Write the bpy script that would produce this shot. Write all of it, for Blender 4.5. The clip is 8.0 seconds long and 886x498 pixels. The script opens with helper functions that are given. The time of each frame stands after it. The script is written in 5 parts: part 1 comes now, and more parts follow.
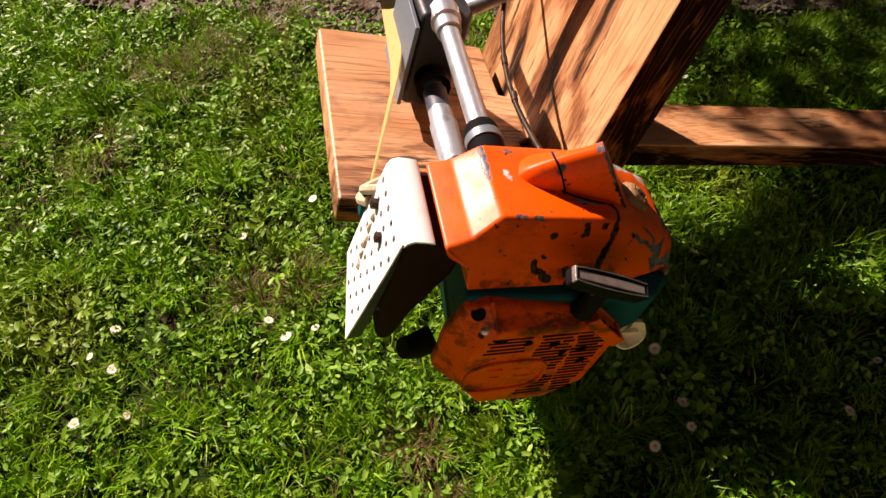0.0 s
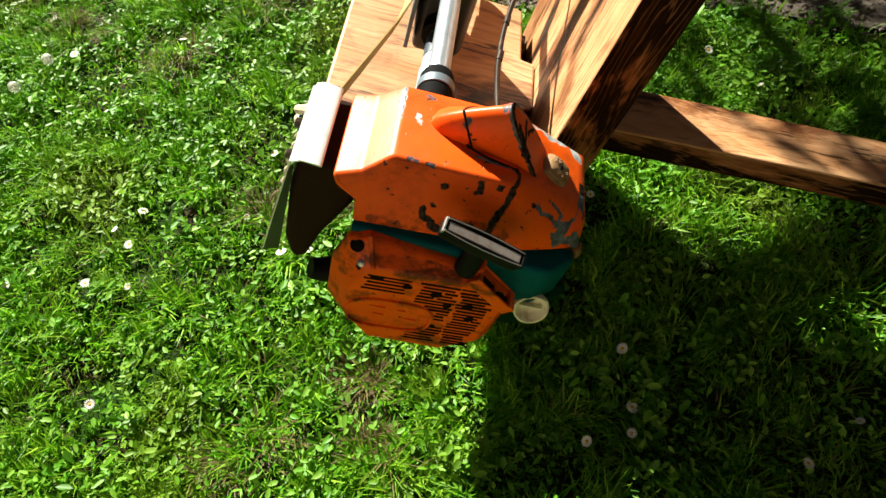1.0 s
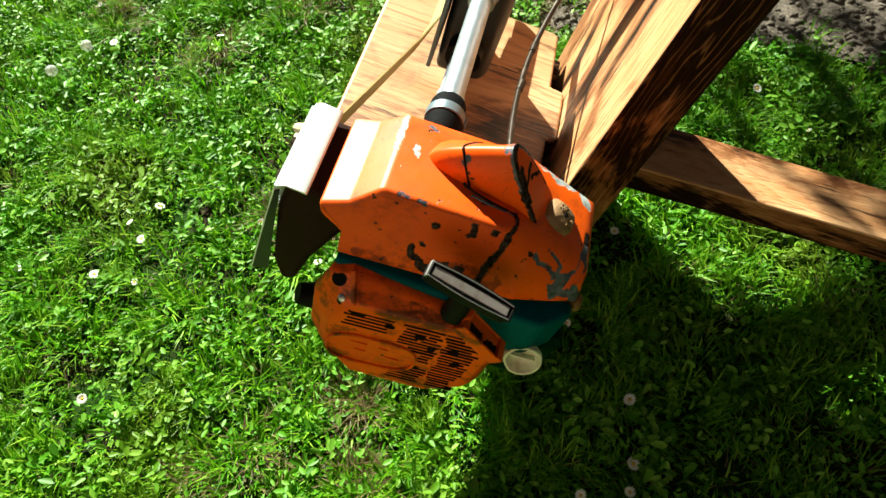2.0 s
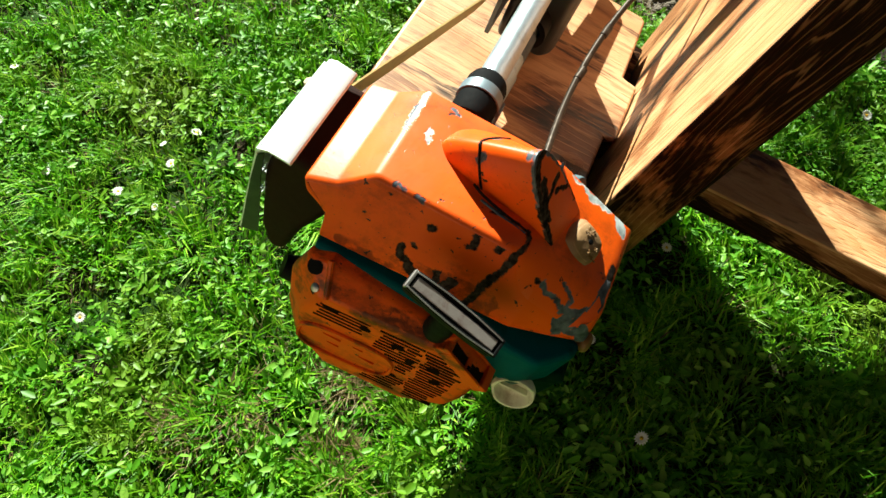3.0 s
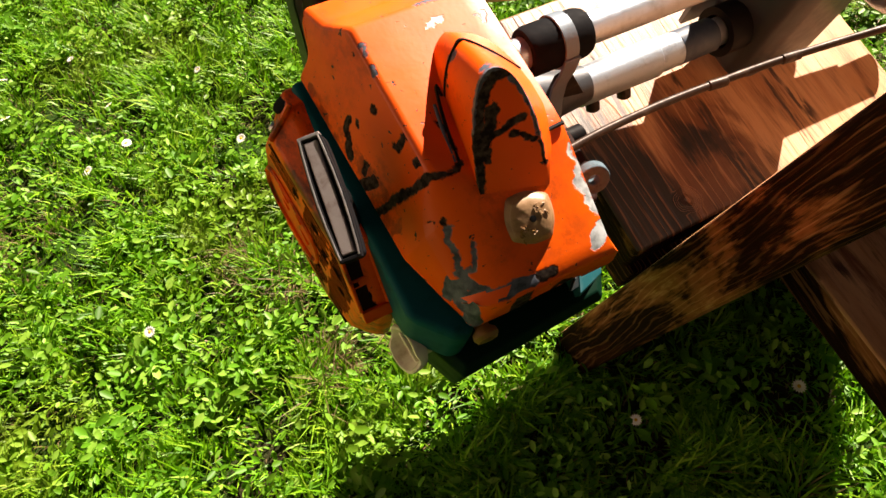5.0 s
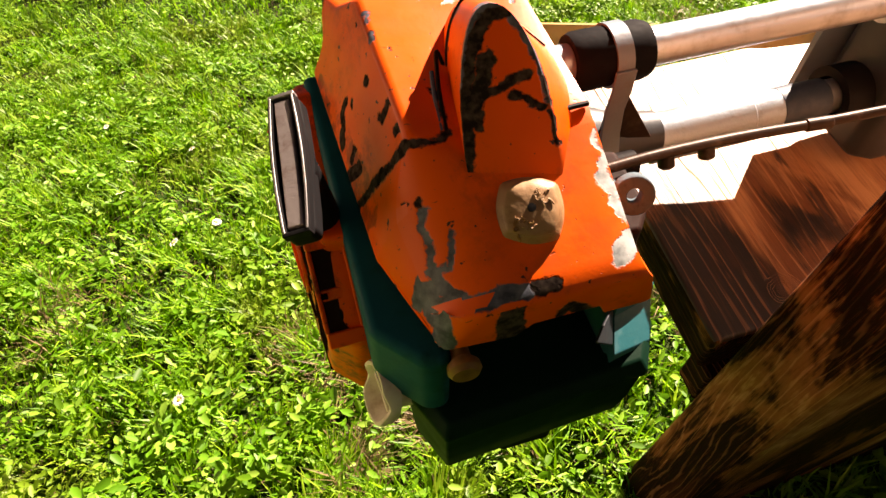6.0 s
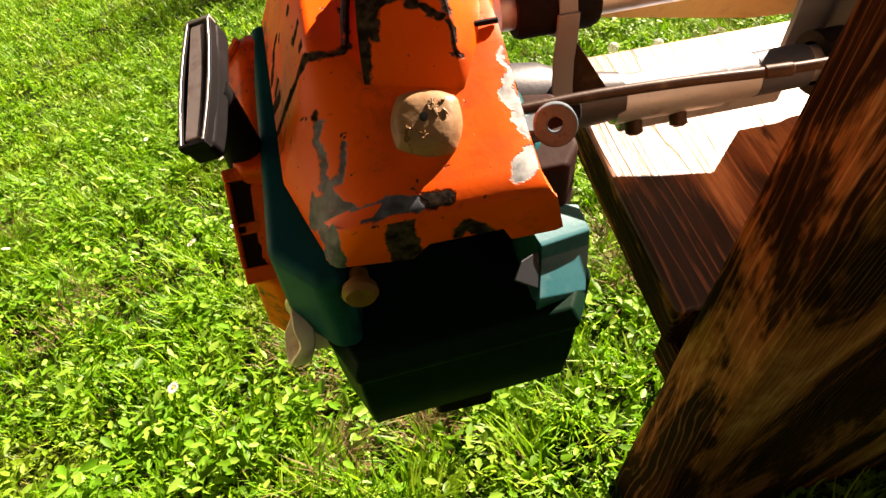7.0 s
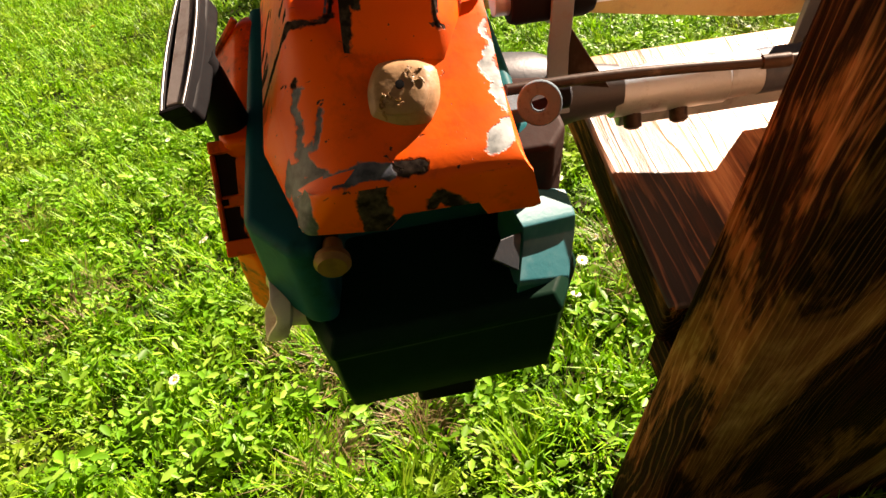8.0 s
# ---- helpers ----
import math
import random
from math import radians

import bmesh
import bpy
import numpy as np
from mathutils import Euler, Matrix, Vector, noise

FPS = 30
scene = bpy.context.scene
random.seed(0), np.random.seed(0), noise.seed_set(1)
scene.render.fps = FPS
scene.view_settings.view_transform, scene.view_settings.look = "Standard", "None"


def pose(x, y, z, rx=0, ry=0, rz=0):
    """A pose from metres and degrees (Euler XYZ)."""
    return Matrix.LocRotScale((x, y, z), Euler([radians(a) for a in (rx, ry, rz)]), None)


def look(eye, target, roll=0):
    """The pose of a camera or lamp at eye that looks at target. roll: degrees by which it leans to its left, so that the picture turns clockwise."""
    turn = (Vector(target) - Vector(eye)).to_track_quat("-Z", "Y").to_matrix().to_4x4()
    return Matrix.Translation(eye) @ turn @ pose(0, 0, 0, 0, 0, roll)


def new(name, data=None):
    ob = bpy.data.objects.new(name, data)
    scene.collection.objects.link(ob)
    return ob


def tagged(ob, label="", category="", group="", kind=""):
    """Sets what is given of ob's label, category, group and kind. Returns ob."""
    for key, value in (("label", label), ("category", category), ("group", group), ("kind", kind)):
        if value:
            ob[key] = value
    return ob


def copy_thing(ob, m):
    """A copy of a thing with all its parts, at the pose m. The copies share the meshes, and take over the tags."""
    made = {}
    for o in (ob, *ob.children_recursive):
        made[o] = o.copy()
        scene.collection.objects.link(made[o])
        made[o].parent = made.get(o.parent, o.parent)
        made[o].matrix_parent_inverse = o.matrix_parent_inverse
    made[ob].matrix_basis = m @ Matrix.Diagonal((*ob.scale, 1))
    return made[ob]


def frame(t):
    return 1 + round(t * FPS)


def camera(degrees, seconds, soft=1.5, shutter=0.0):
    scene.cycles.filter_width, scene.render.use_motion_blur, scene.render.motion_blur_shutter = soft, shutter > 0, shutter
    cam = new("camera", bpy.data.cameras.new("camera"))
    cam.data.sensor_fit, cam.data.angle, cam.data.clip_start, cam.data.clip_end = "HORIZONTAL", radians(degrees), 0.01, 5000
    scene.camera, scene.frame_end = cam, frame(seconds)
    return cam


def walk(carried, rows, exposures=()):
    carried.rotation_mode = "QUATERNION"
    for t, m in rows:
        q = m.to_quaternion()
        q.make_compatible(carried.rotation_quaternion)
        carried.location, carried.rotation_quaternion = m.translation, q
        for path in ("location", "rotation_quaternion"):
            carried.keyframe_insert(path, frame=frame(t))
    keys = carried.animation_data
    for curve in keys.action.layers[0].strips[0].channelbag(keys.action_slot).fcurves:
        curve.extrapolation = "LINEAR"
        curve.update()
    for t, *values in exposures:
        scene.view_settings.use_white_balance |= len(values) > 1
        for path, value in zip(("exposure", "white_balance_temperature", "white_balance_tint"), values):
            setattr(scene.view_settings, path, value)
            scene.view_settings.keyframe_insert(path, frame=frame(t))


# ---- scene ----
cam = camera(65.9, 8.0)
PATH = [
    (0, (0.093, 0.042, 1.103), (-0.115, 1.172, -0.533), -4.9),
    (0.5, (0.209, 0.056, 1.09), (-0.207, 1.132, -0.543), -6.1),
    (1, (0.326, 0.065, 1.082), (-0.215, 1.041, -0.577), -7.3),
    (1.5, (0.343, 0.088, 1.069), (-0.269, 1.041, -0.58), -8.8),
    (1.7, (0.347, 0.101, 1.068), (-0.273, 1.061, -0.573), -7.8),
    (2.8, (0.339, 0.229, 1.02), (-0.391, 1.009, -0.671), -5.0),
    (3, (0.341, 0.237, 1.005), (-0.4, 0.979, -0.698), -4.7),
    (3.5, (0.38, 0.293, 0.986), (-0.513, 0.92, -0.69), -3.4),
    (4, (0.434, 0.366, 0.941), (-0.621, 0.719, -0.721), -6.7),
    (4.5, (0.471, 0.424, 0.909), (-0.666, 0.617, -0.724), -8.6),
    (4.7, (0.478, 0.431, 0.902), (-0.662, 0.561, -0.736), -9.1),
    (5.8, (0.492, 0.495, 0.771), (-0.927, 0.436, -0.638), -7.5),
    (6, (0.497, 0.512, 0.733), (-1.045, 0.32, -0.525), -9.4),
    (6.5, (0.512, 0.546, 0.676), (-1.118, 0.279, -0.452), -9.3),
    (7, (0.519, 0.586, 0.663), (-1.089, 0.237, -0.474), -10.9),
    (7.5, (0.528, 0.598, 0.66), (-1.094, 0.165, -0.427), -10.3),
    (8, (0.525, 0.608, 0.638), (-1.105, 0.195, -0.445), -10.0),
]
walk(cam, [(t, look(eye, target, roll)) for t, eye, target, roll in PATH], [(0.0, 0.97, 8100, 33), (0.7, 1.05, 7700, 25), (1.0, 1.55, 6900, 1), (1.5, 1.68, 6800, -9), (2.8, 1.65, 6500, -9), (3.1, 1.65, 6500, -8), (3.5, 1.32, 6900, 2), (4.0, 1.5, 7100, 6), (4.7, 1.65, 7400, 14), (6.0, 2.1, 8700, 27), (8.0, 2.12, 8600, 24)])


# ---- light: a low clear sun from beyond the machine, open sky, hard black shade
SUN_EL, SUN_AZ = 36.5, -50.0
SUN_WAY = Vector((math.sin(radians(SUN_AZ)) * math.cos(radians(SUN_EL)), math.cos(radians(SUN_AZ)) * math.cos(radians(SUN_EL)), math.sin(radians(SUN_EL))))
world = bpy.data.worlds.new("sky")
scene.world = world
world.use_nodes = True
sky = world.node_tree.nodes.new("ShaderNodeTexSky")
sky.sky_type, sky.sun_disc = "NISHITA", False
sky.air_density, sky.dust_density, sky.ozone_density = 0.035, 0.0, 0.6
sky.sun_elevation, sky.sun_rotation = radians(SUN_EL), radians(SUN_AZ)
world.node_tree.links.new(sky.outputs[0], world.node_tree.nodes["Background"].inputs[0])
world.node_tree.nodes["Background"].inputs[1].default_value = 0.05
sun_data = bpy.data.lights.new("sun", "SUN")
sun_data.energy, sun_data.angle, sun_data.color = 5.0, radians(0.53), (1.0, 0.945, 0.86)
sun = new("sun", sun_data)
sun.matrix_world = look(SUN_WAY * 20, (0, 0, 0))

# ---- the machine's and the stand's own axes: s along the shaft towards the engine, l across, u up from the seat
AX_S = Vector((0.2903, -0.9560, 0.0420)).normalized()
AX_L = Vector((0.9138, 0.2639, -0.3087)).normalized()
AX_U = AX_S.cross(AX_L).normalized()
AX_L = AX_U.cross(AX_S).normalized()
STAND = Matrix(((AX_S.x, AX_L.x, AX_U.x, 0.1), (AX_S.y, AX_L.y, AX_U.y, 0.5), (AX_S.z, AX_L.z, AX_U.z, 0.5), (0, 0, 0, 1)))


# ---- materials
class Nodes:
    """Short hand for building a node material."""

    def __init__(self, name):
        self.mat = bpy.data.materials.new(name)
        self.mat.use_nodes = True
        self.tree = self.mat.node_tree
        self.bsdf = self.tree.nodes["Principled BSDF"]
        self.out = self.tree.nodes["Material Output"]

    def node(self, kind, **values):
        n = self.tree.nodes.new(kind)
        for key, value in values.items():
            if key in ("operation", "blend_type", "data_type", "noise_dimensions", "wave_type", "bands_direction", "wave_profile", "feature", "distance"):
                setattr(n, key, value)
            else:
                n.inputs[key.replace("_", " ")].default_value = value
        return n

    def link(self, a, b):
        self.tree.links.new(a, b)
        return self

    def coords(self):
        return self.tree.nodes.new("ShaderNodeTexCoord").outputs["Object"]

    def math(self, op, a, b=None, clamp=False):
        n = self.tree.nodes.new("ShaderNodeMath")
        n.operation, n.use_clamp = op, clamp
        for i, v in enumerate((a, b)):
            if v is None:
                continue
            if isinstance(v, (int, float)):
                n.inputs[i].default_value = v
            else:
                self.link(v, n.inputs[i])
        return n.outputs[0]

    def scaled(self, vec, scale):
        n = self.tree.nodes.new("ShaderNodeVectorMath")
        n.operation = "MULTIPLY"
        self.link(vec, n.inputs[0])
        n.inputs[1].default_value = scale
        return n.outputs[0]

    def noise(self, vec, scale, detail=4.0, rough=0.55, distort=0.0):
        n = self.node("ShaderNodeTexNoise", Scale=scale, Detail=detail, Roughness=rough, Distortion=distort)
        self.link(vec, n.inputs["Vector"])
        return n.outputs["Fac"]

    def ramp(self, fac, stops):
        n = self.tree.nodes.new("ShaderNodeValToRGB")
        el = n.color_ramp.elements
        while len(el) < len(stops):
            el.new(0.5)
        for e, (p, c) in zip(el, stops):
            e.position = p
            e.color = (*c, 1) if len(c) == 3 else c
        self.link(fac, n.inputs[0])
        return n.outputs[0]

    def mix(self, fac, a, b):
        n = self.tree.nodes.new("ShaderNodeMix")
        n.data_type = "RGBA"
        for i, v in ((0, fac), (6, a), (7, b)):
            if isinstance(v, (int, float)):
                n.inputs[i].default_value = v
            elif isinstance(v, tuple):
                n.inputs[i].default_value = (*v, 1)
            else:
                self.link(v, n.inputs[i])
        return n.outputs[2]

    def step(self, fac, low, high):
        n = self.tree.nodes.new("ShaderNodeMapRange")
        n.interpolation_type = "SMOOTHSTEP"
        n.inputs[1].default_value, n.inputs[2].default_value = low, high
        self.link(fac, n.inputs[0])
        return n.outputs[0]

    def bump(self, height, strength, distance):
        n = self.node("ShaderNodeBump", Strength=strength, Distance=distance)
        self.link(height, n.inputs["Height"])
        self.link(n.outputs[0], self.bsdf.inputs["Normal"])
        return self

    def base(self, colour, rough=0.5, metal=0.0):
        for key, v in (("Base Color", colour), ("Roughness", rough), ("Metallic", metal)):
            if isinstance(v, tuple):
                self.bsdf.inputs[key].default_value = (*v, 1)
            elif isinstance(v, (int, float)):
                self.bsdf.inputs[key].default_value = v
            else:
                self.link(v, self.bsdf.inputs[key])
        return self


def scratch_group():
    """A node group: 1 inside a capsule from A to B of radius R, softened at its rim."""
    g = bpy.data.node_groups.new("scratch", "ShaderNodeTree")
    for name, kind in (("P", "NodeSocketVector"), ("A", "NodeSocketVector"), ("B", "NodeSocketVector"), ("R", "NodeSocketFloat")):
        g.interface.new_socket(name, in_out="INPUT", socket_type=kind)
    g.interface.new_socket("Mask", in_out="OUTPUT", socket_type="NodeSocketFloat")
    gi, go = g.nodes.new("NodeGroupInput"), g.nodes.new("NodeGroupOutput")

    def vec(op, a, b, out=0):
        n = g.nodes.new("ShaderNodeVectorMath")
        n.operation = op
        g.links.new(a, n.inputs[0])
        if b is not None:
            g.links.new(b, n.inputs[3 if op == "SCALE" else 1])
        return n.outputs[out]

    def num(op, a, b, clamp=False):
        n = g.nodes.new("ShaderNodeMath")
        n.operation, n.use_clamp = op, clamp
        for i, v in enumerate((a, b)):
            if isinstance(v, float):
                n.inputs[i].default_value = v
            else:
                g.links.new(v, n.inputs[i])
        return n.outputs[0]

    pa, ba = vec("SUBTRACT", gi.outputs[0], gi.outputs[1]), vec("SUBTRACT", gi.outputs[2], gi.outputs[1])
    h = num("DIVIDE", vec("DOT_PRODUCT", pa, ba, 1), num("ADD", vec("DOT_PRODUCT", ba, ba, 1), 1e-9), True)
    dist = vec("LENGTH", vec("SUBTRACT", pa, vec("SCALE", ba, h)), None, 1)
    inside = num("MULTIPLY", num("SUBTRACT", gi.outputs[3], dist), 900.0, True)
    g.links.new(inside, go.inputs[0])
    return g


SCRATCH = scratch_group()


def scratches(k, vec, marks):
    """The union of the marks (A, B, R)."""
    total = None
    for a, b, r in marks:
        n = k.tree.nodes.new("ShaderNodeGroup")
        n.node_tree = SCRATCH
        k.link(vec, n.inputs[0])
        n.inputs[1].default_value, n.inputs[2].default_value, n.inputs[3].default_value = a, b, r
        total = n.outputs[0] if total is None else k.math("MAXIMUM", total, n.outputs[0])
    return total


def wobbled(k, vec, scale, amount):
    """Coordinates pushed about by noise, for ragged outlines."""
    n = k.node("ShaderNodeTexNoise", Scale=scale, Detail=3.0, Roughness=0.6)
    k.link(vec, n.inputs["Vector"])
    sub = k.tree.nodes.new("ShaderNodeVectorMath")
    sub.operation = "SUBTRACT"
    k.link(n.outputs["Color"], sub.inputs[0])
    sub.inputs[1].default_value = (0.5, 0.5, 0.5)
    mul = k.scaled(sub.outputs[0], (amount, amount, amount))
    add = k.tree.nodes.new("ShaderNodeVectorMath")
    add.operation = "ADD"
    k.link(vec, add.inputs[0])
    k.link(mul, add.inputs[1])
    return add.outputs[0]


def orange_paint(name, bare=(), dirt=(), chip=0.705, soot=0.0, pale=(), gloss=0.24, smudge=()):
    k = Nodes(name)
    p = k.coords()
    w = wobbled(k, wobbled(k, p, 60, 0.008), 220, 0.005)
    tone = k.noise(p, 14, 3)
    col = k.ramp(tone, [(0.3, (0.84, 0.084, 0.003)), (0.7, (0.94, 0.122, 0.005))])
    grime = k.step(k.noise(p, 11, 7, 0.7), 0.55, 0.72)
    col = k.mix(k.math("MULTIPLY", grime, 0.45), col, (0.30, 0.045, 0.006))
    smoke = k.step(k.noise(k.scaled(p, (1.0, 0.6, 1.0)), 26, 6, 0.72), 0.53, 0.70)
    col = k.mix(k.math("MULTIPLY", smoke, 0.42), col, (0.20, 0.022, 0.006))
    specks = k.math("MAXIMUM", k.step(k.noise(w, 95, 2), chip, chip + 0.02), k.step(k.noise(p, 330, 2), 0.72, 0.75))
    scrape = k.step(k.noise(k.scaled(wobbled(k, p, 30, 0.02), (0.25, 1.0, 1.0)), 210, 2), 0.72, 0.75)
    specks = k.math("MAXIMUM", specks, k.math("MULTIPLY", scrape, 0.6))
    col = k.mix(specks, col, (0.05, 0.02, 0.012))
    if soot:
        smear = k.step(k.noise(k.scaled(w, (1.0, 0.45, 1.0)), 42, 5, 0.65), 0.60 - 0.1 * soot, 0.66)
        col = k.mix(k.math("MULTIPLY", smear, 0.85), col, (0.026, 0.009, 0.004))
    if smudge:
        m0 = k.math("MULTIPLY", scratches(k, wobbled(k, p, 25, 0.03), smudge), k.step(k.noise(p, 60, 5, 0.7), 0.36, 0.60))
        col = k.mix(k.math("MULTIPLY", m0, 0.62), col, (0.035, 0.009, 0.005))
    rough = k.math("ADD", k.math("MULTIPLY", k.noise(p, 40, 3), 0.28), 0.29)
    h = k.math("MULTIPLY", specks, -1.0)
    if bare:
        m = scratches(k, w, bare)
        grey = k.ramp(k.noise(p, 130, 4), [(0.35, (0.035, 0.045, 0.065)), (0.65, (0.135, 0.155, 0.20))])
        col = k.mix(m, col, grey)
        h = k.math("SUBTRACT", h, m)
    if dirt:
        m2 = scratches(k, w, dirt)
        col = k.mix(m2, col, k.ramp(k.noise(p, 200, 3), [(0.4, (0.018, 0.013, 0.012)), (0.7, (0.080, 0.060, 0.048))]))
        h = k.math("SUBTRACT", h, m2)
    if pale:
        m3 = scratches(k, wobbled(k, w, 120, 0.007), pale)
        col = k.mix(m3, col, k.ramp(k.noise(p, 110, 4), [(0.35, (0.22, 0.25, 0.26)), (0.6, (0.56, 0.61, 0.63))]))
        h = k.math("SUBTRACT", h, m3)
    k.base(col, rough)
    k.bsdf.inputs["Specular IOR Level"].default_value = gloss
    k.bsdf.inputs["Coat Weight"].default_value = 0.03
    if dirt:
        clean = k.math("SUBTRACT", 1.0, m2)
        k.link(k.math("MULTIPLY", clean, gloss), k.bsdf.inputs["Specular IOR Level"]).link(k.math("MULTIPLY", clean, 0.03), k.bsdf.inputs["Coat Weight"])
    k.bsdf.inputs["Coat Roughness"].default_value = 0.25
    fine = k.math("ADD", h, k.math("MULTIPLY", k.noise(p, 260, 2), 0.25))
    return k.bump(fine, 0.5, 0.0006).mat


def wood(name, grain, pith, spacing, char=0.0, burnt=None, knot=None, soot=0.5, gloss=0.02, line=0.45, jitter=3.2):
    """Flamed and brushed softwood with growth rings round a pith line along axis grain; char: how far the flame went; burnt: groups of (axis, from, to) rows that each bound a scorched end; knot: (place, radius)."""
    k = Nodes(name)
    p = k.coords()
    long, broad, flat = [1.0] * 3, [1.0] * 3, [1.0] * 3
    long[grain], broad[grain], flat[grain] = 0.05, 0.30, 0.0
    bent = wobbled(k, k.scaled(p, tuple(broad)), 6.5, 0.045)
    bent = wobbled(k, bent, 34, 0.0045)
    off = k.tree.nodes.new("ShaderNodeVectorMath")
    off.operation = "SUBTRACT"
    k.link(k.scaled(bent, tuple(flat)), off.inputs[0])
    off.inputs[1].default_value = pith
    size = k.tree.nodes.new("ShaderNodeVectorMath")
    size.operation = "LENGTH"
    k.link(off.outputs[0], size.inputs[0])
    turns = k.math("DIVIDE", size.outputs["Value"], spacing)
    turns = k.math("ADD", turns, k.math("MULTIPLY", k.noise(k.scaled(p, tuple(long)), 55, 3, 0.6), jitter))
    burn = k.math("ADD", k.math("MULTIPLY", k.noise(k.scaled(p, tuple(broad)), 10, 5, 0.6, 0.7), 1.5), -0.25)
    if knot:
        away = k.tree.nodes.new("ShaderNodeVectorMath")
        away.operation = "DISTANCE"
        k.link(wobbled(k, p, 60, 0.006), away.inputs[0])
        away.inputs[1].default_value = knot[0]
        near = k.math("SUBTRACT", 1.0, k.step(away.outputs["Value"], knot[1] * 0.6, knot[1] * 2.6))
        turns = k.math("ADD", turns, k.math("MULTIPLY", near, 4.5))
        core = k.math("SUBTRACT", 1.0, k.step(away.outputs["Value"], knot[1] * 0.5, knot[1]))
        turns = k.math("ADD", k.math("MULTIPLY", turns, k.math("SUBTRACT", 1.0, core)), k.math("MULTIPLY", k.math("DIVIDE", away.outputs["Value"], 0.0035), core))
        burn = k.math("SUBTRACT", burn, k.math("MULTIPLY", core, 0.06))
    saw = k.math("FRACT", turns)
    late = k.math("MULTIPLY", k.step(saw, 0.15, 0.80), k.math("SUBTRACT", 1.0, k.step(saw, 0.84, 0.995)))
    late = k.math("MULTIPLY", late, k.step(k.noise(k.scaled(p, tuple(long)), 90, 3, 0.6), 0.36, 0.62))
    ridge = k.math("MULTIPLY", k.step(saw, 0.64, 0.82), k.math("SUBTRACT", 1.0, k.step(saw, 0.84, 0.95)))
    fine = k.noise(k.scaled(p, tuple(long)), 520, 4, 0.7)
    soft = k.noise(k.scaled(p, tuple(broad)), 15, 3)
    if burnt:
        sep = k.tree.nodes.new("ShaderNodeSeparateXYZ")
        k.link(p, sep.inputs[0])
        for rows in burnt:
            scorch = 0.30
            for axis, lo, hi in rows:
                scorch = k.math("MULTIPLY", k.step(sep.outputs[axis], lo, hi), scorch)
            burn = k.math("ADD", burn, scorch)
    burn = k.math("ADD", burn, k.math("ADD", k.math("MULTIPLY", k.math("SUBTRACT", fine, 0.5), 0.22), char * 0.40 - 0.04))
    pale = k.ramp(soft, [(0.3, (0.55, 0.255, 0.110)), (0.7, (0.73, 0.430, 0.240))])
    pale = k.mix(k.math("MULTIPLY", late, 0.45), pale, (0.36, 0.115, 0.03))
    brown = k.mix(k.math("MULTIPLY", ridge, line), (0.19, 0.064, 0.023), (0.50, 0.25, 0.13))
    black = k.mix(k.math("MULTIPLY", k.math("MULTIPLY", ridge, line), k.step(soft, 0.34, 0.56)), (0.012, 0.006, 0.004), (0.30, 0.145, 0.075))
    col = k.mix(k.math("MULTIPLY", k.step(burn, 0.43, 0.62), 0.9), pale, brown)
    col = k.mix(k.step(burn, 0.62, 0.72), col, black)
    dash = k.noise(k.scaled(wobbled(k, p, 20, 0.01), tuple(long)), 85, 3, 0.6)
    patch = k.step(k.noise(k.scaled(p, tuple(broad)), 17, 3), 0.50, 0.60)
    dash = k.math("MULTIPLY", k.step(dash, 0.52, 0.60), k.math("MULTIPLY", patch, soot))
    col = k.mix(dash, col, (0.045, 0.016, 0.007))
    col = k.mix(k.math("MULTIPLY", k.step(fine, 0.50, 0.70), 0.26), col, (0.17, 0.065, 0.024))
    k.base(col, k.math("ADD", k.math("MULTIPLY", fine, 0.25), 0.36 if gloss > 0.15 else 0.65))
    k.bsdf.inputs["Specular IOR Level"].default_value = gloss
    hgt = k.math("ADD", k.math("MULTIPLY", late, 0.9), k.math("MULTIPLY", fine, 0.45))
    return k.bump(hgt, 0.6, 0.0012).mat


def metal(name, colour, rough, stain=(0.25, 0.22, 0.2), amount=0.5, scale=30):
    k = Nodes(name)
    p = k.coords()
    n = k.noise(p, scale, 5, 0.65)
    m = k.step(n, 0.52, 0.72)
    col = k.mix(k.math("MULTIPLY", m, amount), colour, stain)
    k.base(col, k.math("ADD", k.math("MULTIPLY", n, 0.3), rough - 0.12), k.math("SUBTRACT", 1.0, k.math("MULTIPLY", m, amount * 0.8)))
    return k.bump(k.noise(p, 400, 2), 0.12, 0.0004).mat


def plain(name, colour, rough, dirt=(0.03, 0.025, 0.02), amount=0.5, scale=25.0, metal_part=0.0, grit=0.25):
    k = Nodes(name)
    k.bsdf.inputs["Specular IOR Level"].default_value = 0.05 if max(colour) < 0.02 else 0.12 if max(colour) < 0.04 else 0.4
    p = k.coords()
    n = k.noise(p, scale, 6, 0.65)
    col = k.mix(k.math("MULTIPLY", k.step(n, 0.48, 0.75), amount), colour, dirt)
    k.base(col, k.math("ADD", k.math("MULTIPLY", k.noise(p, scale * 3, 3), 0.25), rough - 0.1), metal_part)
    return k.bump(k.noise(p, 330, 3), grit, 0.0005).mat


